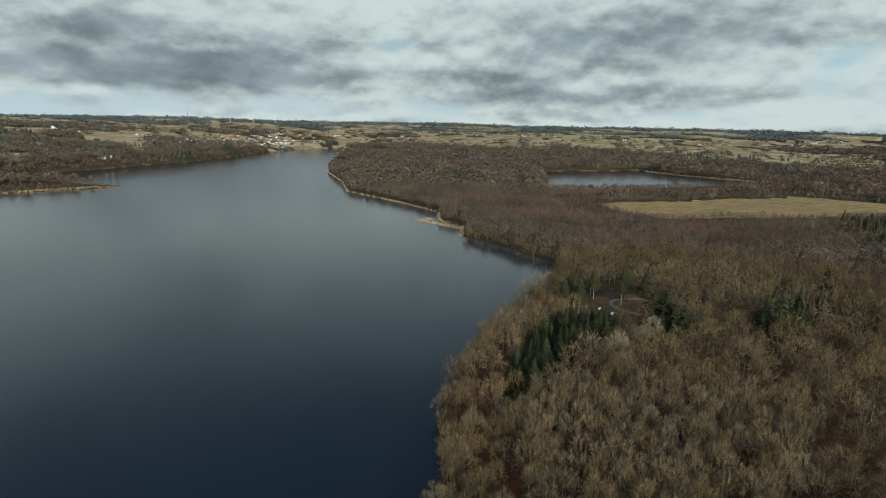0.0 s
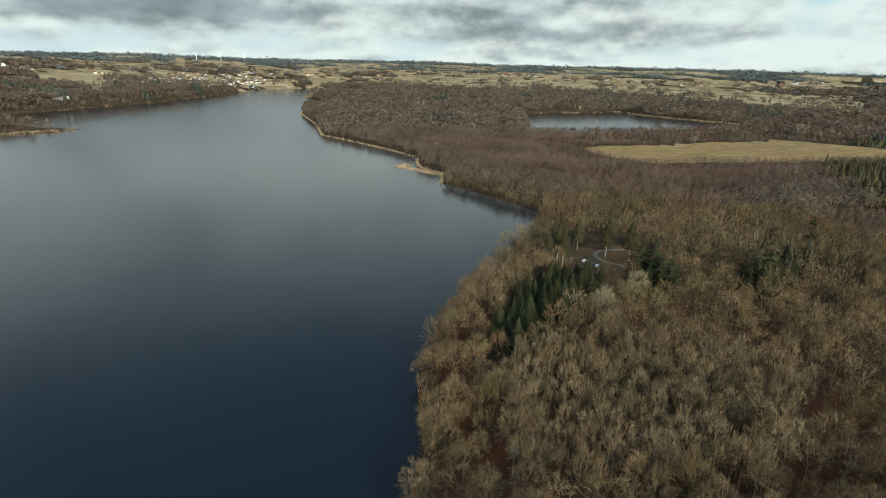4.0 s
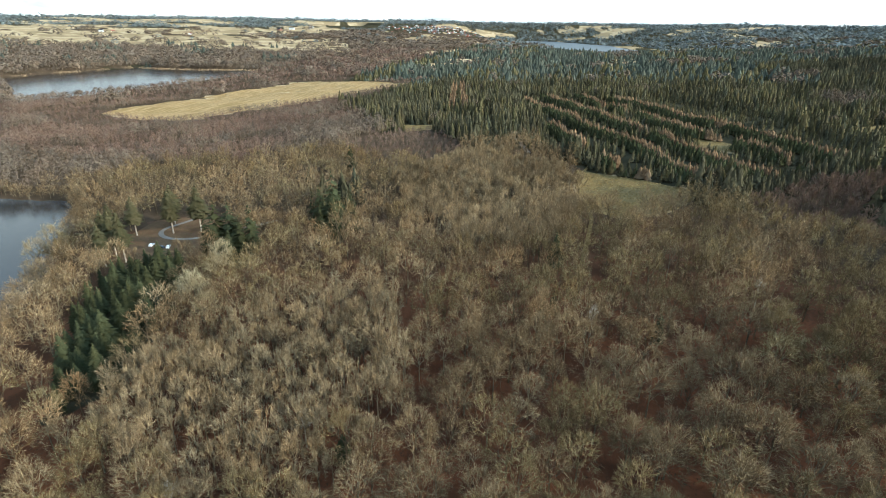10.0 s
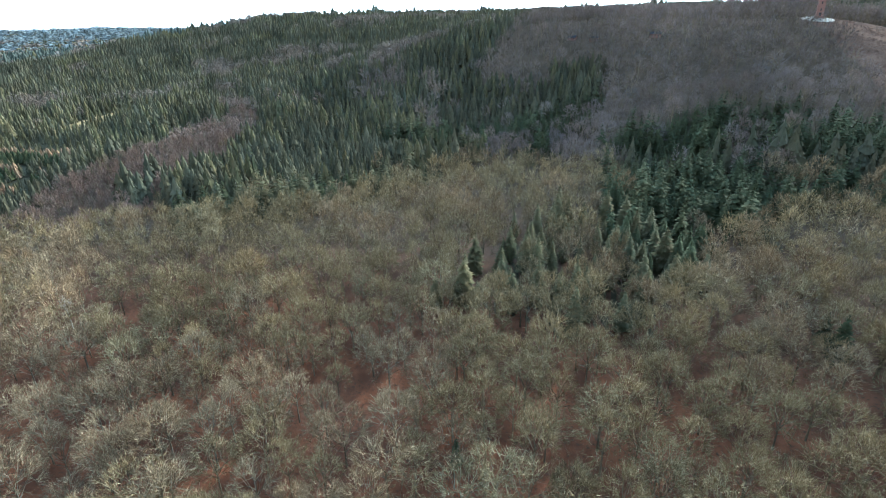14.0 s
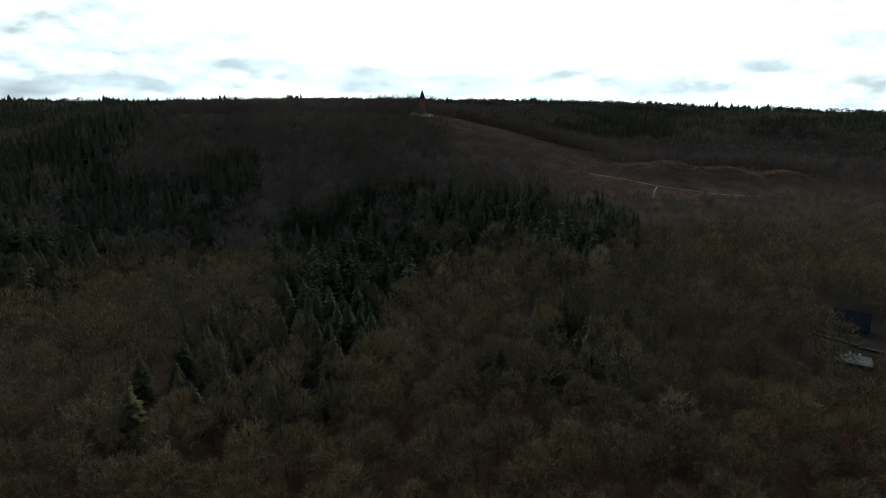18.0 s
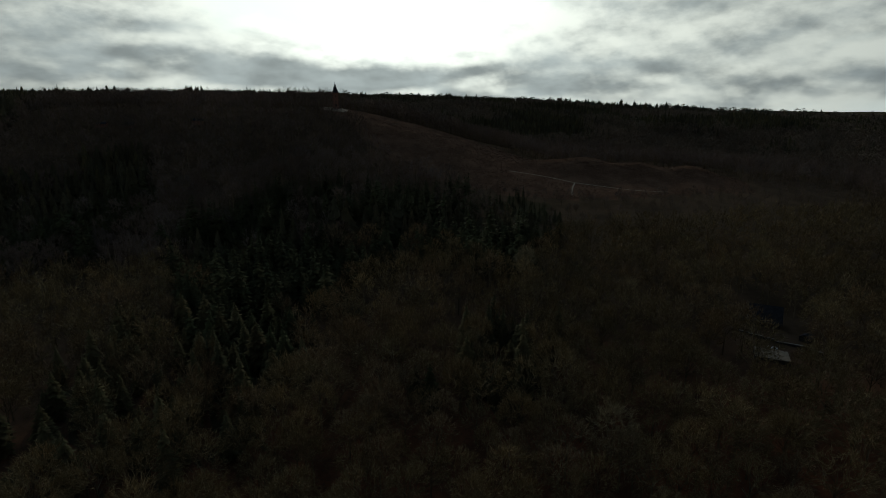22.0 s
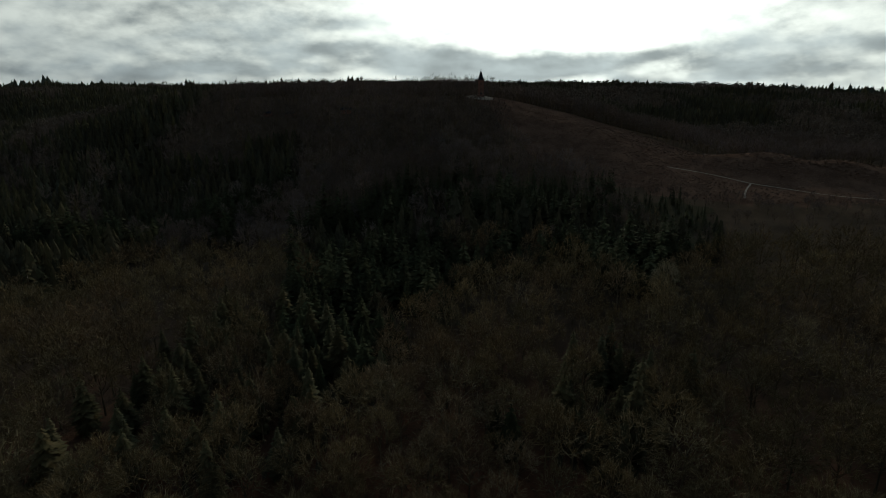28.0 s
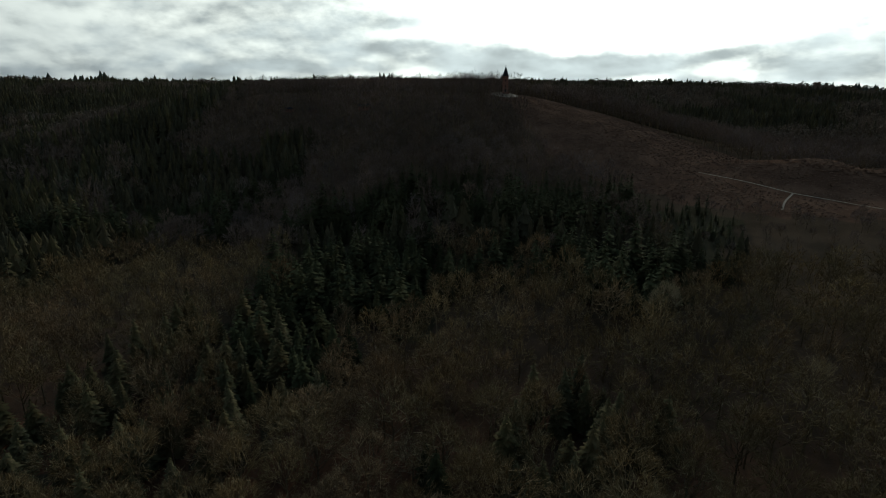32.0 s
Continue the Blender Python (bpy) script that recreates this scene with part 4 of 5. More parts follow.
for ring, (r0, r1, gap, shapes, grow) in LODS.items():
    for dense in range(3):
        step = gap * (1.0, 0.64 if ring in ("half", "mid") else 0.62, 0.45)[dense]
        if dense and ring in ("far", "rim"):
            continue
        x, y = scatter(HUB[0] - r1 * 1.1, HUB[0] + r1 * 1.4, HUB[1] - r1 * 1.4, HUB[1] + r1, step)
        r = np.hypot(x - HUB[0], y - HUB[1]) * np.where((y < -350) & (x < 1700), 0.72, 1.0)
        ok = (r > r0) & (r <= r1) & looked_over(x, y)
        x, y = x[ok], y[ok]
        ok = dry(x, y) & ~bare_land(x, y) & (rim(YARD, x, y) > 2.5) & (rim(LOT, x, y) > 2.0) & ~on_road(x, y, 2.6) & ~in_gap(x, y) & ~(inside(VILLAGE, x, y) & (rng.uniform(size=x.shape) < 0.6)) & ~((wobble(x, y, 15, 22) > 0.9) & (np.hypot(x - HUB[0], y - HUB[1]) < 420) & (y < 250))
        x, y = x[ok], y[ok]
        k = kind_of(x, y)
        if ring not in ("far", "rim"):
            tight = np.isin(k, (SPRUCE, BIRCH, OLD, LARCH)) + 2 * (k == POLE)
            k[tight != dense] = -1
        tall = rng.uniform(0.78, 1.14, len(x)) * (1 + 0.1 * wobble(x, y, 40, 5)) * np.where(inside(ROW_BOX, x, y), 0.55, 1.0) * np.where(inside(YOUNG, x, y), 0.45, 1.0)
        tall *= np.where((rim(FIELD, x, y) < 90) & ~inside(FIELD, x, y) | (rim(POND, x, y) < 140) & (y < 960), 0.62, 1.0)
        tall *= np.where(inside([(-330, 1080), (-60, 1180), (-60, 1290), (-330, 1260)], x, y), 0.3, 1.0)
        tall *= np.where(inside(BIRCH_NEAR, x, y) & (k == BIRCH), 0.6, 1.0)
        tall *= np.where((rim(HEATH, x, y) < 85) & (x < -70) & (y > -430), 0.42, 1.0)
        if ring in ("far", "rim"):
            tall *= rng.uniform(0.75, 1.4, len(x))
        for cx, cy, cr in SMALL_DARK:
            tall *= np.where(np.hypot(x - cx, y - cy) < cr + 3, 1.25, 1.0)
        tall *= np.where(np.isin(k, (SPRUCE, OLD)), rng.uniform(0.7, 1.2, len(x)) * (1 - 0.2 * smooth(np.hypot(x - HUB[0], y - HUB[1]), 360, 520)), 1.0)
        # plantations grow in blocks of one age
        tall *= np.where(np.isin(k, (SPRUCE, OLD)) & (np.hypot(x - HUB[0], y - HUB[1]) > 340), 1 + 0.2 * np.tanh(4 * wobble(x, y, 58, 33)), 1.0)
        for sort, (name, label, which, mat, bark, size) in SORTS.items():
            s = k == sort
            if ring in ("close", "near"):
                r = np.hypot(x - HUB[0], y - HUB[1])
                mine = s & ((r > 92) & (r < 172) if sort in (BARE, OLIVE) else (r > 90) & (r < 135) if sort == POLE else (r < 270) if sort == OLD else inside(SPRUCE_SHORE, x, y) | (r < 235) if sort == SPRUCE else (r < 0))
                CLOSE_TREES += [(sort, a, b, c) for a, b, c in zip(x[mine], y[mine], np.minimum(tall[mine], 1.12))]
                s &= ~mine
            # spruces on the rim take needles with haze mixed into the colour
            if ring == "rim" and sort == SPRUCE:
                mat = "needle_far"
            # half and mid rings: olive needles lightened for haze
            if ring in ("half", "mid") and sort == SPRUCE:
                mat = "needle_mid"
            # spruces of the far ring get the haze-greyed needles
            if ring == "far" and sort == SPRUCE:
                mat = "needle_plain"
            # bare woods from the mid ring outwards are greyed by colour for haze
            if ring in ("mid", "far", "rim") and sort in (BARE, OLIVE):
                mat = "twig_haze"
            sink = {"far": 2.5, "rim": 3.0, "mid": 1.0}.get(ring, 0.0)
            if ring in ("near", "half") and sort in (BARE, OLIVE):
                # the woods on the hill are greyer, and brightened in the colour for glare
                hill = s & (y < -330)
                stand(name, "leafless grey broadleaf wood on the hillside", shapes[which], x[hill], y[hill], size * tall[hill], M["twig_hill"], M[bark], size * tall[hill])
                s = s & ~hill
            wide = size * tall[s] * rng.uniform(0.82, 1.2, int(s.sum())) * grow
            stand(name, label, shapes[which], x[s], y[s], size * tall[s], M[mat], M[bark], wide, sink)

# trees that lean out along the shore
bank = np.array([(20, 76), (40, 85), (93, 140), (115, 190), (149, 231), (190, 267), (250, 301), (318, 356), (350, 395), (342, 429), (338, 489), (325, 546)], float)
spots = np.concatenate([p + (q - p) * np.arange(0, 1, 5.0 / np.hypot(*(q - p)))[:, None] for p, q in zip(bank, bank[1:])])
spots += rng.normal(0, 1.2, spots.shape) + [2.2, -2.2]
size = rng.uniform(8, 14, len(spots))
stand("shore_scrub", "leaning leafless scrub along the lake shore", lod(12, (6, 4, 4, 4), 0.009, 6, 6, 6)[0], spots[:, 0], spots[:, 1], size, M["twig"], M["bark"], size * 1.25)

# hedge-like rows of young spruce and larch
shelf = lod(9, (4, 3, 3), 0.03, 8, 9, 36)
for sort, mat, first, lines, tall in ((SPRUCE, "needle", 0.0, 3, 9.5), (LARCH, "larch", -8.5, 2, 11.0)):
    xs, ys = [], []
    for row in range(-9, 12):
        for line in range(lines):
            v = row * 44.0 + first - line * 2.9
            u = np.arange(250, 1150, 3.1) + rng.normal(0, 0.8, 291)
            v = v + rng.normal(0, 0.7, 291) + 7 * wobble(u, u * 0 + row * 50, 60, row)
            xs.append(u * ROW_U[0] - v * ROW_U[1])
            ys.append(u * ROW_U[1] + v * ROW_U[0])
    x, y = np.concatenate(xs), np.concatenate(ys)
    ok = inside(ROW_BOX, x, y) & ~bare_land(x, y) & ~on_road(x, y, 4) & (wobble(x, y, 45, 21) > -0.55)
    x, y = x[ok], y[ok]
    h = tall * rng.uniform(0.75, 1.2, len(x))
    stand("young_spruce_rows" if sort == SPRUCE else "young_larch_rows", "rows of young green spruce" if sort == SPRUCE else "rows of rusty young larch", shelf[2], x, y, h, M[mat], M["bark"], h * 1.25)

MODELS = {BARE: tree_models("beech_tree", HI[0], M["twig"], M["bark"], "leafless grey-brown beech tree in the woodland", "tree", "bare trees by the lake", 19.5),
          OLIVE: tree_models("oak_tree", HI[0], M["twig_olive"], M["bark"], "leafless olive-brown oak tree", "tree", "bare trees by the lake", 19.5),
          POLE: tree_models("ash_tree", HI[1], M["twig_pole"], M["bark"], "slender leafless young ash tree", "tree", "young trees by the lake", 18.0),
          SPRUCE: tree_models("spruce_tree", HI[2], M["needle"], M["bark"], "dark green spruce by the lake shore", "tree", "spruces on the shore", 18.0),
          OLD: tree_models("pine_tree", HI[2], M["needle_old"], M["bark_pine"], "olive-green old pine among bare trees", "tree", "pines in the wood", 19.0),
          BIRCH: tree_models("birch_tree", HI[1], M["twig_red"], M["bark"], "leafless reddish birch tree", "tree", "birches", 15.0), LARCH: None}
r = np.random.default_rng(21)
for sort, a, b, c in CLOSE_TREES:
    plant(MODELS[sort], int(r.integers(0, 9)), float(a), float(b), float(c), float(r.uniform(0, 360)))

WHITE = tree_models("white_birch", [bare_tree(np.random.default_rng(31), (6, 4, 4, 3), wide=0.11, width=0.006, low=0.4, spray=0.5)], M["twig_white"], M["twig_white"], "dead white-barked birch without leaves", "tree", "white birches", 15.0)
for a, b in ((112, 116), (118, 114), (150, 92), (228, 6), (262, -62)):
    plant(WHITE, 0, a, b, 1.0, a * 7.0)
PALE = tree_models("pale_oak", HI[0][:3], M["twig_pale"], M["bark"], "broad pale-crowned leafless oak tree", "tree", "pale oaks", 21.0)
for i, (a, b) in enumerate(((208, 172), (216, 182), (201, 163), (232, 178), (-61, -265), (-90, -213), (-39, -133), (250, 190), (245, 305), (262, 312))):
    plant(PALE, i, a, b, 1.0, a * 3.0)
LONE = tree_models("lone_spruce", HI[2][:4], M["needle"], M["bark"], "single dark spruce among bare trees", "tree", "lone spruces", 20.0)
for i, (a, b, c) in enumerate(((295, 24, 1.0), (227, -19, 0.7), (147, 78, 0.55), (10, -169, 0.9), (243, 22, 0.6), (97, -79, 0.5), (240, 26, 0.5), (448, 203, 1.2), (408, 221, 0.8), (14, -176, 0.7))):
    plant(LONE, i, a, b, c, a * 5.0)


def fir_shape(rnd):
    """A tall fir with a bare lower trunk and a ragged crown."""
    stem, crown = conifer(rnd, 28, 18, wide=0.27, bare=0.36, droop=0.2)
    k = np.arange(7) * 0.8976
    lo = np.stack([np.cos(k) * 0.017, np.sin(k) * 0.017, 0 * k - 0.03], -1)
    hi = np.stack([np.cos(k) * 0.009, np.sin(k) * 0.009, 0 * k + 0.7], -1)
    return np.concatenate([np.stack([lo, np.roll(lo, -1, 0), hi], 1), np.stack([np.roll(lo, -1, 0), np.roll(hi, -1, 0), hi], 1)]), crown


FIRS = tree_models("douglas_fir", [fir_shape(np.random.default_rng(40 + i)) for i in range(4)], M["needle_old"], M["bark_pine"], "tall fir with a bare pale trunk beside the clearing", "tree", "tall firs round the clearing", 30.0)
for i, (a, b, c) in enumerate(((252, 253, 1.0), (247, 262, 0.85), (259, 266, 0.9), (296, 258, 0.95), (303, 243, 1.0), (288, 278, 0.85), (310, 268, 0.9), (264, 277, 0.9), (280, 288, 0.8))):
    plant(FIRS, i, a, b, c, i * 77.0)


# ---- open land ----
from mathutils.geometry import delaunay_2d_cdt


def drape(name, poly, gap, lift, mat, label, category):
    """A sheet cut to a polygon that lies on the ground."""
    q = np.array(poly, float)
    edge = []
    for a, b in zip(q, np.roll(q, -1, 0)):
        m = max(1, int(np.hypot(*(b - a)) / gap))
        edge += [a + (b - a) * i / m for i in range(m)]
    edge = np.array(edge)
    edge += np.stack([wobble(edge[:, 0], edge[:, 1], gap * 2, 5), wobble(edge[:, 0], edge[:, 1], gap * 2, 9)], -1) * gap * 0.25
    x, y = scatter(*q[:, 0][[q[:, 0].argmin(), q[:, 0].argmax()]], *q[:, 1][[q[:, 1].argmin(), q[:, 1].argmax()]], gap)
    ok = inside(edge, x, y) & (rim(edge, x, y) > gap * 0.4)
    pts = [Vector(p) for p in edge] + [Vector((a, b)) for a, b in zip(x[ok], y[ok])]
    n = len(edge)
    vs, _, fs, *_ = delaunay_2d_cdt(pts, [(i, (i + 1) % n) for i in range(n)], [], 1, 1e-4)
    v = np.array([(p.x, p.y) for p in vs])
    z = height(v[:, 0], v[:, 1]) + lift
    me = mesh_from(name, np.c_[v, z], np.array([list(f) for f in fs]), [mat], smooth_shade=True)
    return tagged(new(name, me), label, category, kind="structure")


drape("meadow", FIELD, 14, 0.5, M["field"], "yellow-brown rough winter meadow", "field")
drape("glade", GLADE, 5, 0.35, M["glade"], "tussocky yellow-green clearing", "clearing")
M["clearing"] = material("trodden_clearing", varied((0.115, 0.066, 0.038), (0.15, 0.092, 0.052), 0.12, (0.10, 0.075, 0.034), 1.2, relief=0.04))
drape("picnic_ground", YARD, 5, 0.25, M["clearing"], "trodden brown ground of the forest clearing", "clearing")
drape("plantation_gap", GAPS, 6, 0.35, M["glade"], "grassy gap in the plantation", "clearing")
drape("tower_terrace", [(26 + 13 * math.cos(i * 0.5236), -593 + 11 * math.sin(i * 0.5236)) for i in range(12)], 4, 0.4, M["sand"], "pale trodden terrace round the lookout tower", "terrace")
drape("sandy_gap", PATCH, 6, 0.35, M["glade"], "pale grassy gap among young trees", "clearing")
drape("felled_strip", PATCHES, 8, 0.4, M["glade"], "felled strip with pale brash", "clearing")


def ribbon(name, line, width, mat, label):
    p = [np.array(line[0], float)]
    for a, b in zip(np.array(line[:-1], float), np.array(line[1:], float)):
        m = max(1, int(np.hypot(*(b - a)) / 4))
        p += [a + (b - a) * (i + 1) / m for i in range(m)]
    p = np.array(p)
    for _ in range(6):
        p[1:-1] = p[1:-1] * 0.5 + (p[:-2] + p[2:]) * 0.25
    d = unit(np.gradient(p, axis=0))
    side = np.stack([-d[:, 1], d[:, 0]], -1) * width / 2
    rows = [p - side, p - side * 0.3, p + side * 0.3, p + side]
    v = np.concatenate([np.c_[q, height(q[:, 0], q[:, 1]) + 0.45] for q in rows])
    n = len(p)
    f = [(k * n + i, k * n + i + 1, (k + 1) * n + i + 1, (k + 1) * n + i) for k in range(3) for i in range(n - 1)]
    tagged(new(name, mesh_from(name, v, f, [mat], smooth_shade=True)), label, "road", kind="structure")


ribbon("forest_road", ROADS["forest_track"], 3.0, M["gravel"], "winding grey gravel forest road")
ribbon("plantation_road", ROADS["plantation_track"], 4.5, M["gravel"], "pale gravel road into the plantation")
ribbon("heath_road", ROADS["heath_path"], 1.2, M["sand"], "worn sandy path over the heath")
ribbon("hill_road", ROADS["hill_path"], 1.2, M["sand"], "worn sandy path down to the wood")
ribbon("glade_road", ROADS["glade_path"], 2.5, M["glade"], "grassy track past the clearing")


def reeds(name, line, depth, label, gap=1.3, tall=2.0):
    """Standing reeds along a stretch of shore."""
    bases = []
    for a, b in zip(np.array(line[:-1], float), np.array(line[1:], float)):
        m = int(np.hypot(*(b - a)) * depth / gap**2)
        t = rng.uniform(size=(m, 1))
        v = (b - a) / np.hypot(*(b - a))
        off = rng.uniform(-0.5, 0.5, (m, 1)) * depth
        bases.append(a + (b - a) * t + np.array([-v[1], v[0]]) * off)
    p = np.concatenate(bases)
    z = np.maximum(height(p[:, 0], p[:, 1]), -0.4)
    lo = np.c_[p, z]
    hi = lo + np.c_[rng.normal(0, 0.4, (len(p), 2)), rng.uniform(0.6, 1.2, len(p)) * tall]
    tagged(new(name, tri_mesh(name, blades(lo, hi, np.full(len(p), gap * 0.55), rng), [M["reed"]], None, tones(rng, len(p)))), label, "reeds", kind="stuff")


reeds("reed_bed", [(352, 590), (334, 640), (322, 668), (345, 676)], 16, "straw-coloured reed bed on the lake shore")
reeds("reed_fringe", [(322, 546), (352, 596), (350, 660), (381, 727), (369, 822), (349, 922), (326, 1020), (370, 1210), (406, 1467), (462, 1640)], 5, "pale reeds along the wooded shore", 2.2)
reeds("pond_reeds", [(884, 1106), (1010, 1314), (1112, 1311), (1251, 1273), (1393, 1257), (1358, 1201), (1366, 1043), (1414, 880)], 12, "pale reeds round the pond", 3.0)
reeds("shore_reeds", [(24, 76), (42, 84), (70, 112), (95, 141), (108, 170), (117, 192)], 4.5, "rusty reeds at the edge of the wooded shore", 0.8, 1.6)
reeds("far_reeds", [(574, 2721), (401, 2480), (207, 2149), (67, 1935), (-72, 1797), (-183, 1667)], 16, "pale reeds along the far shore", 5.0)
reeds("spit_reeds", [(-80, 1232), (-193, 1200), (-260, 1178), (-420, 1135)], 22, "tawny reeds on a low spit", 3.5)


# heather and dry grass in tufts over the heath
x, y = scatter(-360, 40, -650, -390, 3.2)
ok = inside(HEATH, x, y) & ~on_road(x, y, 3.2) & (wobble(x, y, 14, 33) > -0.5)
x, y = x[ok], y[ok]
tuft = np.array([[(0.9 * math.cos(t), 0.9 * math.sin(t), -0.1), (0.9 * math.cos(t + 1.5), 0.9 * math.sin(t + 1.5), -0.1), (0.2 * math.cos(t), 0.2 * math.sin(t), 1.0)] for t in (0, 1.26, 2.51, 3.77, 5.03)])
M["heather"] = material("heather", varied((0.085, 0.048, 0.030), (0.115, 0.068, 0.043), 0.05, (0.14, 0.09, 0.056), island=True))
M["tussock"] = material("tussocks", varied((0.19, 0.13, 0.05), (0.24, 0.165, 0.065), 0.08, (0.30, 0.215, 0.10), island=True))
u, v = scatter(345, 505, -80, 20, 2.4)
ok = inside(GLADE, u, v) & (wobble(u, v, 9, 3) > -0.2)
u, v = u[ok], v[ok]
stand("grass_tussocks", "tawny grass tussocks in the forest clearing", [(tuft[:1], tuft), (tuft[1:2], tuft * [0.7, 1.2, 0.9])], u, v, rng.uniform(0.7, 1.2, len(u)), M["tussock"], M["tussock"], rng.uniform(0.8, 1.3, len(u)))
stand("heather_tufts", "brown heather and tawny grass tufts", [(tuft[:1], tuft), (tuft[1:2], tuft * [1.5, 0.8, 0.8])], x, y, rng.uniform(0.2, 0.55, len(x)), M["heather"], M["heather"], rng.uniform(0.9, 1.9, len(x)))


# ---- buildings ----
def solid(bm, x0, x1, y0, y1, z0, z1):
    v = [bm.verts.new(p) for p in ((x0, y0, z0), (x1, y0, z0), (x1, y1, z0), (x0, y1, z0), (x0, y0, z1), (x1, y0, z1), (x1, y1, z1), (x0, y1, z1))]
    for f in ((0, 3, 2, 1), (4, 5, 6, 7), (0, 1, 5, 4), (1, 2, 6, 5), (2, 3, 7, 6), (3, 0, 4, 7)):
        bm.faces.new([v[i] for i in f])
    return v


def done(name, bm, mat, bevel=0.0):
    if bevel:
        bmesh.ops.bevel(bm, geom=bm.edges[:], offset=bevel, segments=1, affect="EDGES")
    bm.normal_update()
    me = bpy.data.meshes.new(name)
    bm.to_mesh(me)
    bm.free()
    me.materials.append(mat)
    return me


def box(name, x0, x1, y0, y1, z0, z1, mat, bevel=0.0):
    bm = bmesh.new()
    solid(bm, x0, x1, y0, y1, z0, z1)
    return done(name, bm, mat, bevel)


def gable_wall(name, w, d, h, rise, mat):
    """Walls with two gables; the ridge runs along x."""
    bm = bmesh.new()
    v = [bm.verts.new(p) for p in ((-w, -d, -2), (w, -d, -2), (w, d, -2), (-w, d, -2), (-w, -d, h), (w, -d, h), (w, d, h), (-w, d, h), (-w, 0, h + rise), (w, 0, h + rise))]
    for f in ((0, 1, 5, 4), (2, 3, 7, 6), (1, 2, 6, 9, 5), (3, 0, 4, 8, 7), (4, 5, 9, 8), (6, 7, 8, 9), (3, 2, 1, 0)):
        bm.faces.new([v[i] for i in f])
    return done(name, bm, mat)


def gable_roof(name, w, d, h, rise, mat, over=0.5, thick=0.25):
    bm = bmesh.new()
    k = rise / d
    for s in (-1, 1):
        a, b = (d + over) * s, 0.0
        za, zb = h - over * k, h + rise
        v = [bm.verts.new((x, y, z + t)) for t in (0.05, thick + 0.05) for x, y, z in ((-w - over, a, za), (w + over, a, za), (w + over, b, zb), (-w - over, b, zb))]
        for f in ((0, 3, 2, 1), (4, 5, 6, 7), (0, 1, 5, 4), (1, 2, 6, 5), (2, 3, 7, 6), (3, 0, 4, 7)):
            bm.faces.new([v[i] for i in f])
    return done(name, bm, mat)


def house_model(w, d, h, rise, wall, roof, windows=True):
    parts = [("wall", gable_wall("wall", w, d, h, rise, M[wall])), ("roof", gable_roof("roof", w, d, h, rise, M[roof]))]
    bm = bmesh.new()
    solid(bm, w * 0.3, w * 0.3 + 0.7, -0.35, 0.35, h + rise - 0.6, h + rise + 1.0)
    parts.append(("chimney", done("chimney", bm, M["brick"])))
    if windows:
        pane = box("window", -0.6, 0.6, -0.06, 0.06, 0.0, 1.2, M["glass"])
        for i in (-0.6, 0.0, 0.6):
            for s in (-1, 1):
                parts.append(("window", pane, pose(i * w, s * d, 0.9)))
    return parts


def set_house(name, parts, x, y, turn, label, category, group, scale=1.0, sink=0.0):
    ob = empty(name, x, y, float(height(np.array([x]), np.array([y]))[0]) - sink, turn)
    ob.scale = (scale,) * 3
    for p in parts:
        part(p[0], p[1], ob, m=p[2] if len(p) > 2 else None)
    return tagged(ob, label, category, group)


COTTAGES = [("white house with a red tiled roof", house_model(6.5, 4, 3.2, 3.2, "white", "roof_red")), ("white house with a grey roof", house_model(7.5, 4.2, 3.4, 2.6, "white", "roof_grey")),
            ("yellow house with a red roof", house_model(6, 4, 3.2, 3.4, "yellow", "roof_red")), ("brick house with a dark roof", house_model(7, 4.2, 3.2, 3.0, "brick", "slate")),
            ("tall white house with a dark roof", house_model(6, 4.5, 5.6, 3.0, "white", "slate"))]
r = np.random.default_rng(77)
count = 0
while count < 165:
    t = r.uniform() ** 0.8
    ax, ay = -30 + 680 * t, 2200 + 710 * t
    a, b = ax + r.normal(0, 80), ay + r.uniform(20, 420) * (0.5 + 0.7 * t)
    if not dry(np.array([a]), np.array([b]), 18)[0]:
        continue
    label, parts = COTTAGES[int(r.integers(0, 5))]
    set_house("village_house", parts, a, b, r.uniform(0, 360), label + " in the lakeside village", "house", "village houses", r.uniform(0.8, 1.15), -0.3)
    count += 1
for i, (a, b, s) in enumerate(((-152, 1772, 1.4), (-136, 1790, 1.1), (-72, 2670, 1.6), (-100, 2690, 1.3), (-300, 2790, 1.5), (-320, 2770, 1.2), (-430, 2990, 1.8), (900, 3160, 1.7), (930, 3180, 1.5), (-210, 2320, 1.3), (-30, 2500, 1.2),
                               (640, 2030, 1.3), (760, 3300, 1.6), (2080, 2900, 2.6), (2160, 2860, 2.4), (2250, 2820, 2.0), (2450, 2400, 1.6), (2500, 2380, 1.5), (2600, 2000, 1.6), (3150, 1800, 2.2), (3260, 1780, 2.0), (3420, 1730, 2.0), (1290, 3050, 1.6), (1900, 2550, 1.4))):
    label, parts = COTTAGES[(i * 3 + 1) % 5]
    set_house("farmhouse", parts, a, b, i * 41.0, label + " on the farmland", "house", "scattered farmhouses", s, -0.3)


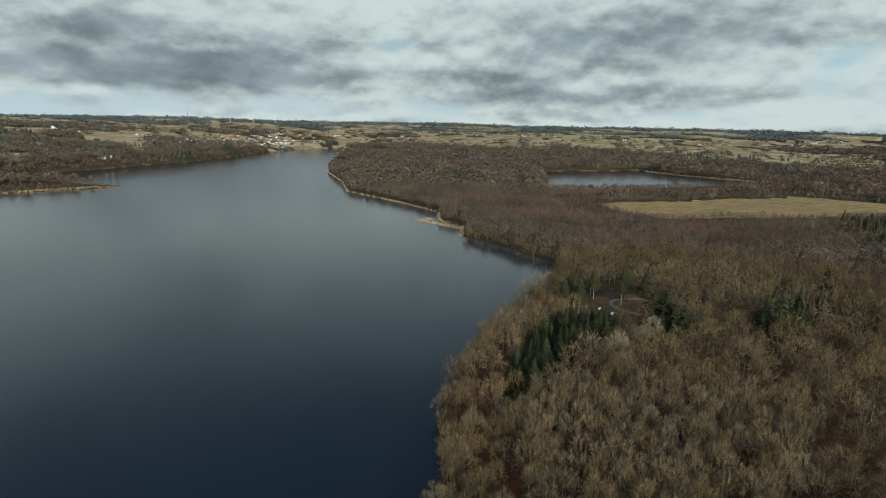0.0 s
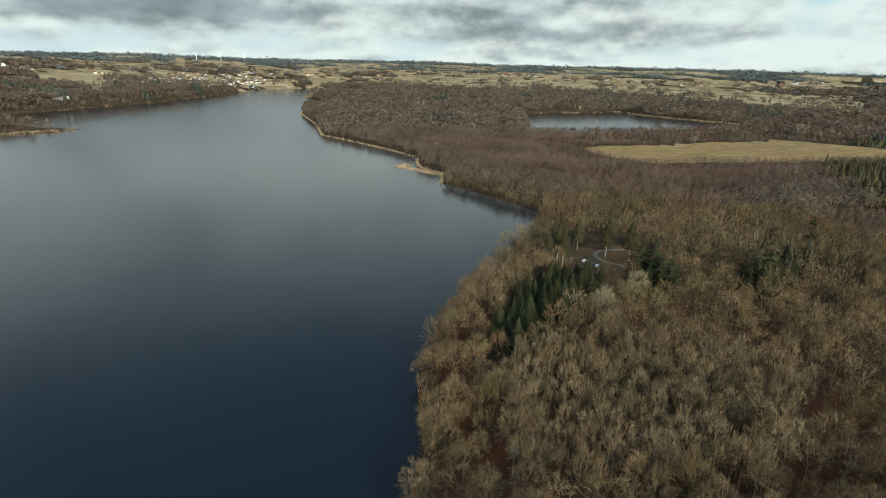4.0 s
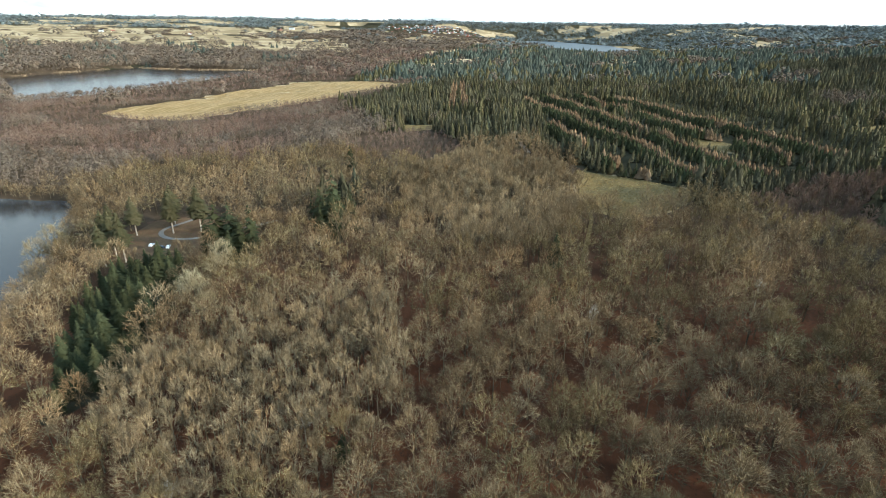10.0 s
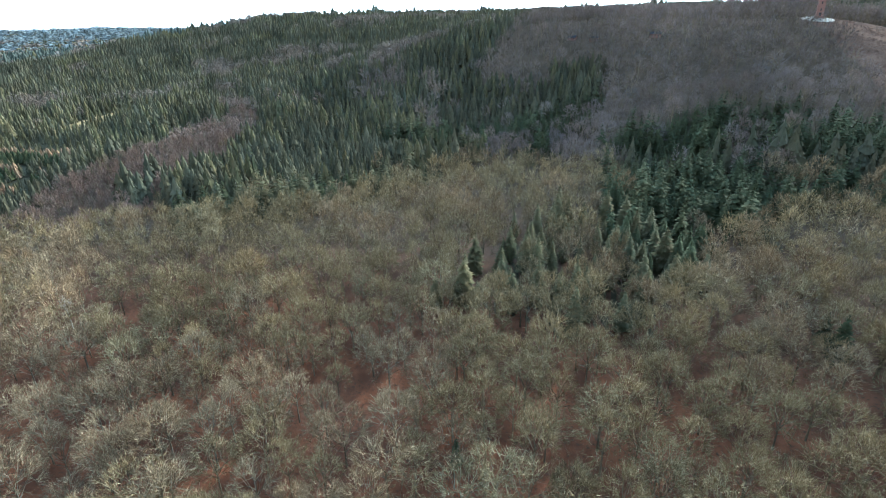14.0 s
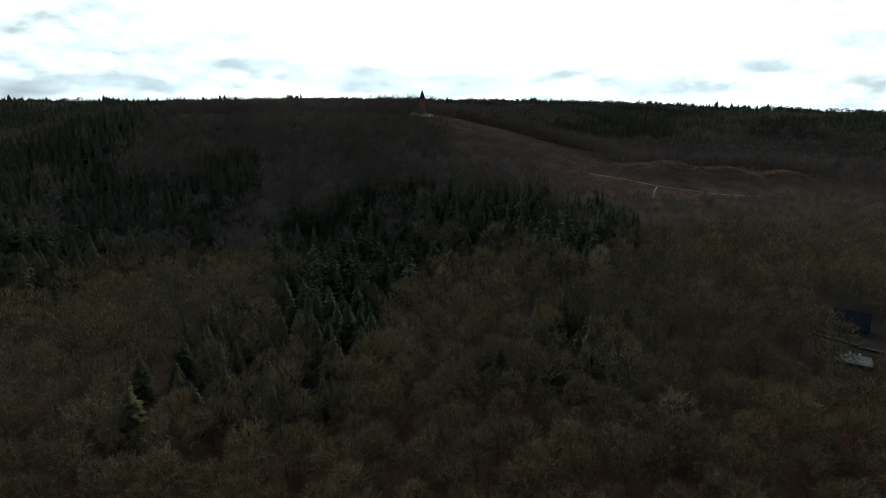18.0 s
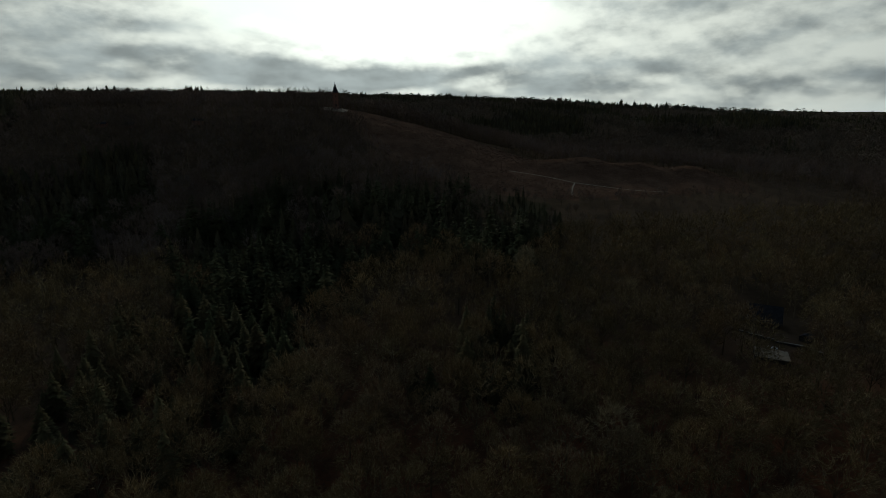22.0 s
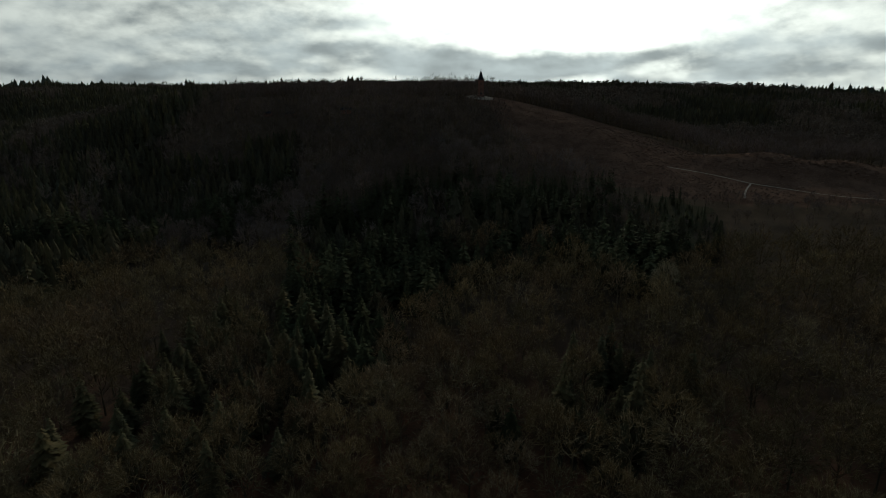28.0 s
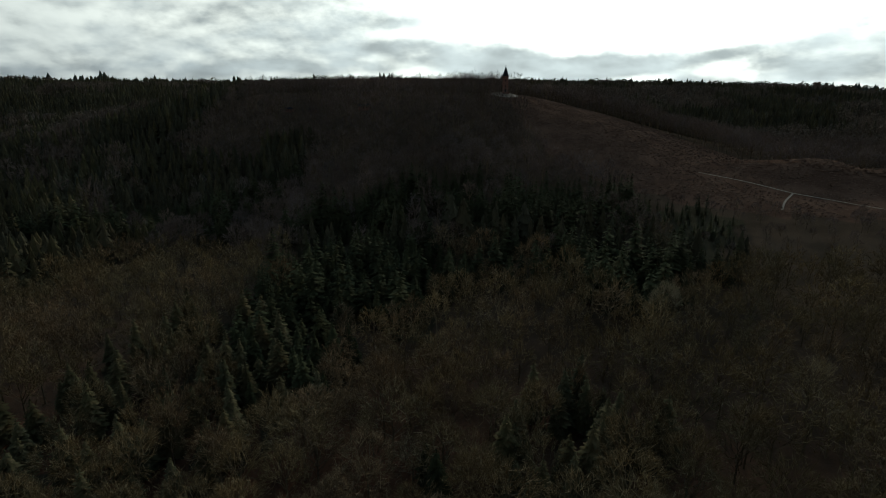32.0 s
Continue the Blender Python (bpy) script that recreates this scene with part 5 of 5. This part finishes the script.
def far_town():
    tris, index = [], []
    r = np.random.default_rng(5)
    for _ in range(200):
        d, az = r.uniform(3650, 4250), r.normal(14.5, 2.6)
        x, y = HUB[0] + d * math.cos(radians(az)), HUB[1] + d * math.sin(radians(az))
        z, w, e, h = float(height(np.array([x]), np.array([y]))[0]), r.uniform(4, 8), r.uniform(3, 5), r.uniform(3, 5)
        c, s = math.cos(w), math.sin(w)
        q = lambda u, v, t: (x + u * c - v * s, y + u * s + v * c, z + t)
        b0, b1 = [q(-w, -e, 0), q(w, -e, 0), q(w, e, 0), q(-w, e, 0)], [q(-w, -e, h), q(w, -e, h), q(w, e, h), q(-w, e, h)]
        for i in range(4):
            j = (i + 1) % 4
            tris += [(b0[i], b0[j], b1[j]), (b0[i], b1[j], b1[i])]
        g0, g1 = q(-w, 0, h + 3), q(w, 0, h + 3)
        tris += [(b1[0], b1[1], g1), (b1[0], g1, g0), (b1[2], b1[3], g0), (b1[2], g0, g1), (b1[1], b1[2], g1), (b1[3], b1[0], g0)]
        wall = int(r.integers(0, 3))
        index += [wall] * 8 + [int(r.integers(1, 4))] * 4 + [wall] * 2
    tagged(new("distant_town", tri_mesh("distant_town", tris, [M["white"], M["roof_red"], M["roof_grey"], M["roof_grey"]], index)), "pale houses of a distant town", "town", kind="stuff")


far_town()


def lathe(name, profile, sides, mat):
    """A turned body from (radius, height) steps."""
    bm = bmesh.new()
    rings = [[bm.verts.new((r * math.cos(i * 2 * math.pi / sides), r * math.sin(i * 2 * math.pi / sides), z)) for i in range(sides)] for r, z in profile]
    for a, b in zip(rings, rings[1:]):
        for i in range(sides):
            bm.faces.new((a[i], a[(i + 1) % sides], b[(i + 1) % sides], b[i]))
    bm.faces.new(rings[0][::-1])
    bm.faces.new(rings[-1])
    return done(name, bm, mat)


def watchtower():
    x, y = 26.0, -595.0
    ob = empty("watchtower", x, y, float(height(np.array([x]), np.array([y]))[0]), 8)
    s2 = math.sqrt(0.5)
    turn = pose(0, 0, 0, 0, 0, 45)

    def square(name, steps, mat, label=""):
        me = lathe(name, [(r / s2, z) for r, z in steps], 4, mat)
        return part(name, me, ob, label, turn)

    square("plinth", [(3.4, -1.5), (3.4, 0.9), (3.0, 1.3)], M["brick"], "sloping brick plinth")
    shaft = square("shaft", [(2.7, 1.0), (2.5, 14.2)], M["brick"])
    square("cornice", [(2.55, 13.6), (2.95, 14.1), (2.95, 14.8), (2.7, 15.0)], M["brick"], "projecting brick cornice")
    square("roof", [(3.1, 15.0), (2.8, 15.4), (0.12, 24.2)], M["slate"], "steep dark pyramid roof")
    part("finial", lathe("finial", [(0.12, 24.0), (0.1, 24.8), (0.3, 25.0), (0.05, 25.4)], 8, M["slate"]), ob)
    arch = box("window", -0.45, 0.45, -0.12, 0.12, 0, 1.9, M["dark"], 0.05)
    for a in range(4):
        for z in (5.0, 10.5):
            part("window", arch, ob, "dark narrow window", pose(0, 0, z, 0, 0, a * 90) @ pose(0, -2.68 + z * 0.012, 0))
    part("door", box("door", -0.9, 0.9, -0.15, 0.15, 0, 2.6, M["dark"], 0.06), ob, "dark arched doorway", pose(0, 3.1, 0.9))
    tagged(ob, "square red-brick lookout tower with a steep dark roof", "tower")
    return shaft


watchtower()


def lodge():
    """The dark house with its steep roof, deck and garden wall at the edge of the wood."""
    x, y = -147.0, -193.0
    parts = [("wall", gable_wall("wall", 6.0, 4.0, 2.6, 6.0, M["dark"])), ("roof", gable_roof("roof", 6.0, 4.0, 2.6, 6.0, M["slate"], 0.7, 0.3))]
    ob = set_house("lodge", parts, x, y, -38, "dark steep-roofed house with pale gable boards", "house", "", 1.0)
    for s in (-1, 1):
        bm = bmesh.new()
        k = math.hypot(4.7, 7.0)
        solid(bm, -0.12, 0.12, 0, k, -0.18, 0.18)
        part("gable_board", done("gable_board", bm, M["plank"]), ob, "pale gable board", pose(6.85, 4.75 * s, 1.75, 0, 0, 0 if s < 0 else 180) @ pose(0, 0, 0, math.degrees(math.atan2(7.0, 4.7))))
    pane = box("window", -0.06, 0.06, -0.6, 0.6, 0, 1.3, M["glass"])
    for dy in (-1.8, 0.0, 1.8):
        part("window", pane, ob, "", pose(6.02, dy, 0.9))
    z = float(height(np.array([-126.0]), np.array([-166.0]))[0])
    deck = empty("garden_deck", -126, -166, z + 0.5, -38)
    for i in range(16):
        part("plank", box("plank", -6, 6, -0.27, 0.27, 0, 0.12, M["plank"]) if i == 0 else bpy.data.meshes["plank"], deck, "", pose(0, -4.6 + i * 0.6, 0.3))
    part("frame", box("frame", -6.1, 6.1, -5.1, 5.1, -2.5, 0.28, M["dark"]), deck)
    tagged(deck, "weathered timber deck below the dark house", "deck")
    # garden furniture
    for i, (dx, dy) in enumerate(((-130.5, -169), (-131, -171), (-129.6, -171.6), (-132.5, -170.2))):
        t = empty("garden_chair", dx, dy, float(height(np.array([dx]), np.array([dy]))[0]) + 0.1, i * 80)
        part("seat", box("seat", -0.4, 0.4, -0.4, 0.4, 0.4, 0.52, M["white"], 0.03), t)
        part("backrest", box("backrest", -0.4, 0.4, 0.34, 0.44, 0.5, 1.1, M["white"], 0.03), t)
        leg = box("leg", -0.05, 0.05, -0.05, 0.05, -0.3, 0.42, M["white"])
        for lx, ly in ((-0.3, -0.3), (0.3, -0.3), (-0.3, 0.3), (0.3, 0.3)):
            part("leg", leg, t, "", pose(lx, ly, 0))
        tagged(t, "white garden chair on the lawn by the deck", "chair", "garden chairs")
    for i, (ax, ay, bx, by) in enumerate(((-128, -190, -137, -176), (-137, -176, -146, -168), (-146, -168, -150, -160))):
        length, turn = math.hypot(bx - ax, by - ay), math.degrees(math.atan2(by - ay, bx - ax))
        w = empty("garden_wall", (ax + bx) / 2, (ay + by) / 2, float(height(np.array([(ax + bx) / 2]), np.array([(ay + by) / 2]))[0]), turn)
        part("wall_body", box("wall_body", -length / 2, length / 2, -0.25, 0.25, -1.0, 1.0, M["dark"], 0.04), w)
        part("coping", box("coping", -length / 2, length / 2, -0.35, 0.35, 1.0, 1.12, M["gravel"], 0.02), w, "pale stone coping")
        tagged(w, "low dark garden wall with pale coping", "wall", "garden walls")
    shed = set_house("garden_shed", [("wall", gable_wall("wall", 2.5, 2.0, 2.0, 1.2, M["dark"])), ("roof", gable_roof("roof", 2.5, 2.0, 2.0, 1.2, M["slate"], 0.3, 0.12))], -152, -175, 20, "small dark timber garden shed", "shed", "")
    return shed


lodge()


def car(x, y, turn, paint, label):
    bm = bmesh.new()
    rings = []
    for px, top, half in ((-2.15, 0.75, 0.75), (-1.95, 1.0, 0.82), (-1.5, 1.42, 0.7), (0.3, 1.46, 0.7), (1.05, 0.98, 0.82), (2.0, 0.85, 0.8), (2.2, 0.6, 0.72)):
        rings.append([bm.verts.new(p) for p in ((px, -half, 0.28), (px, -0.86, 0.7), (px, -half, top), (px, half, top), (px, 0.86, 0.7), (px, half, 0.28))])
    for a, b in zip(rings, rings[1:]):
        for i in range(6):
            bm.faces.new((a[i], a[(i + 1) % 6], b[(i + 1) % 6], b[i]))
    bm.faces.new(rings[0])
    bm.faces.new(rings[-1][::-1])
    ob = empty("parked_car", x, y, float(height(np.array([x]), np.array([y]))[0]) + 0.2, turn)
    part("body", done("body", bm, M[paint]), ob)
    part("windscreen", box("windscreen", -0.05, 0.05, -0.62, 0.62, -0.28, 0.28, M["glass"]), ob, "", pose(0.72, 0, 1.25, 0, 55, 0))
    part("rear_window", box("rear_window", -0.05, 0.05, -0.6, 0.6, -0.2, 0.2, M["glass"]), ob, "", pose(-1.75, 0, 1.25, 0, -45, 0))
    for s in (-1, 1):
        part("side_window", box("side_window", -0.8, 0.7, -0.03, 0.03, -0.2, 0.2, M["glass"]), ob, "", pose(-0.5, s * 0.79, 1.2))
        for px in (-1.35, 1.4):
            w = part("wheel", lathe("wheel", [(0.2, -0.1), (0.33, -0.1), (0.33, 0.1), (0.2, 0.1)], 14, M["rubber"]), ob, "", pose(px, s * 0.8, 0.33, 90, 0, 0))
            part("rim", lathe("rim", [(0.19, -0.11), (0.19, 0.11)], 10, M["steel"]), w)
    tagged(ob, label, "car", "parked cars")


car(275.5, 245, 25, "paint_white", "white car parked in the forest clearing")
car(274, 248.5, 80, "paint_dark", "dark car parked beside the gravel road")
car(276, 257, 10, "paint_white", "white estate car parked under the firs")

# lookout terrace and inn below the hilltop
for i, (a, b, turn, s) in enumerate(((154, -556, 10, 0.7), (225, -600, -8, 0.7), (252, -606, -6, 0.65))):
    set_house("hilltop_inn", COTTAGES[3][1], a, b, turn, "low brick inn building among the hilltop trees", "house", "hilltop buildings", s)


def turbine(x, y, tall, turn):
    ob = empty("wind_turbine", x, y, float(height(np.array([x]), np.array([y]))[0]))
    part("mast", lathe("mast", [(2.2, -2), (1.2, tall)], 10, M["steel"]), ob)
    part("nacelle", box("nacelle", -3.5, 3.5, -1.4, 1.4, tall - 0.5, tall + 2.2, M["steel"], 0.3), ob, "", pose(0, 0, 0, 0, 0, turn))
    for k in range(3):
        bm = bmesh.new()
        v = [bm.verts.new(p) for p in ((-0.25, -1.1, 0), (0.25, -1.1, 0), (0.25, 1.1, 0), (-0.25, 1.1, 0), (-0.08, -0.3, tall * 0.5), (0.08, -0.3, tall * 0.5), (0.08, 0.3, tall * 0.5), (-0.08, 0.3, tall * 0.5))]
        for f in ((0, 3, 2, 1), (4, 5, 6, 7), (0, 1, 5, 4), (1, 2, 6, 5), (2, 3, 7, 6), (3, 0, 4, 7)):
            bm.faces.new([v[i] for i in f])
        part("blade", done("blade", bm, M["steel"]), ob, "", pose(0, 0, tall + 1, 0, 0, turn) @ pose(4.0, 0, 0, k * 120 + 25, 0, 0))
    tagged(ob, "white three-bladed wind turbine on the horizon", "wind turbine", "wind turbines")


for az, d in ((84.6, 4200), (82.5, 4200), (80.4, 4250)):
    turbine(HUB[0] + d * math.cos(radians(az)), d * math.sin(radians(az)), 46, az)
x, y = HUB[0] + 4600 * math.cos(radians(88.3)), 4600 * math.sin(radians(88.3))
mast = empty("radio_mast", x, y, float(height(np.array([x]), np.array([y]))[0]))
part("lattice", lathe("lattice", [(2.2, -2), (0.8, 60)], 4, M["roof_grey"]), mast)
part("aerial", lathe("aerial", [(0.3, 60), (0.2, 75)], 6, M["roof_grey"]), mast)
tagged(mast, "thin grey radio mast on the horizon", "mast")
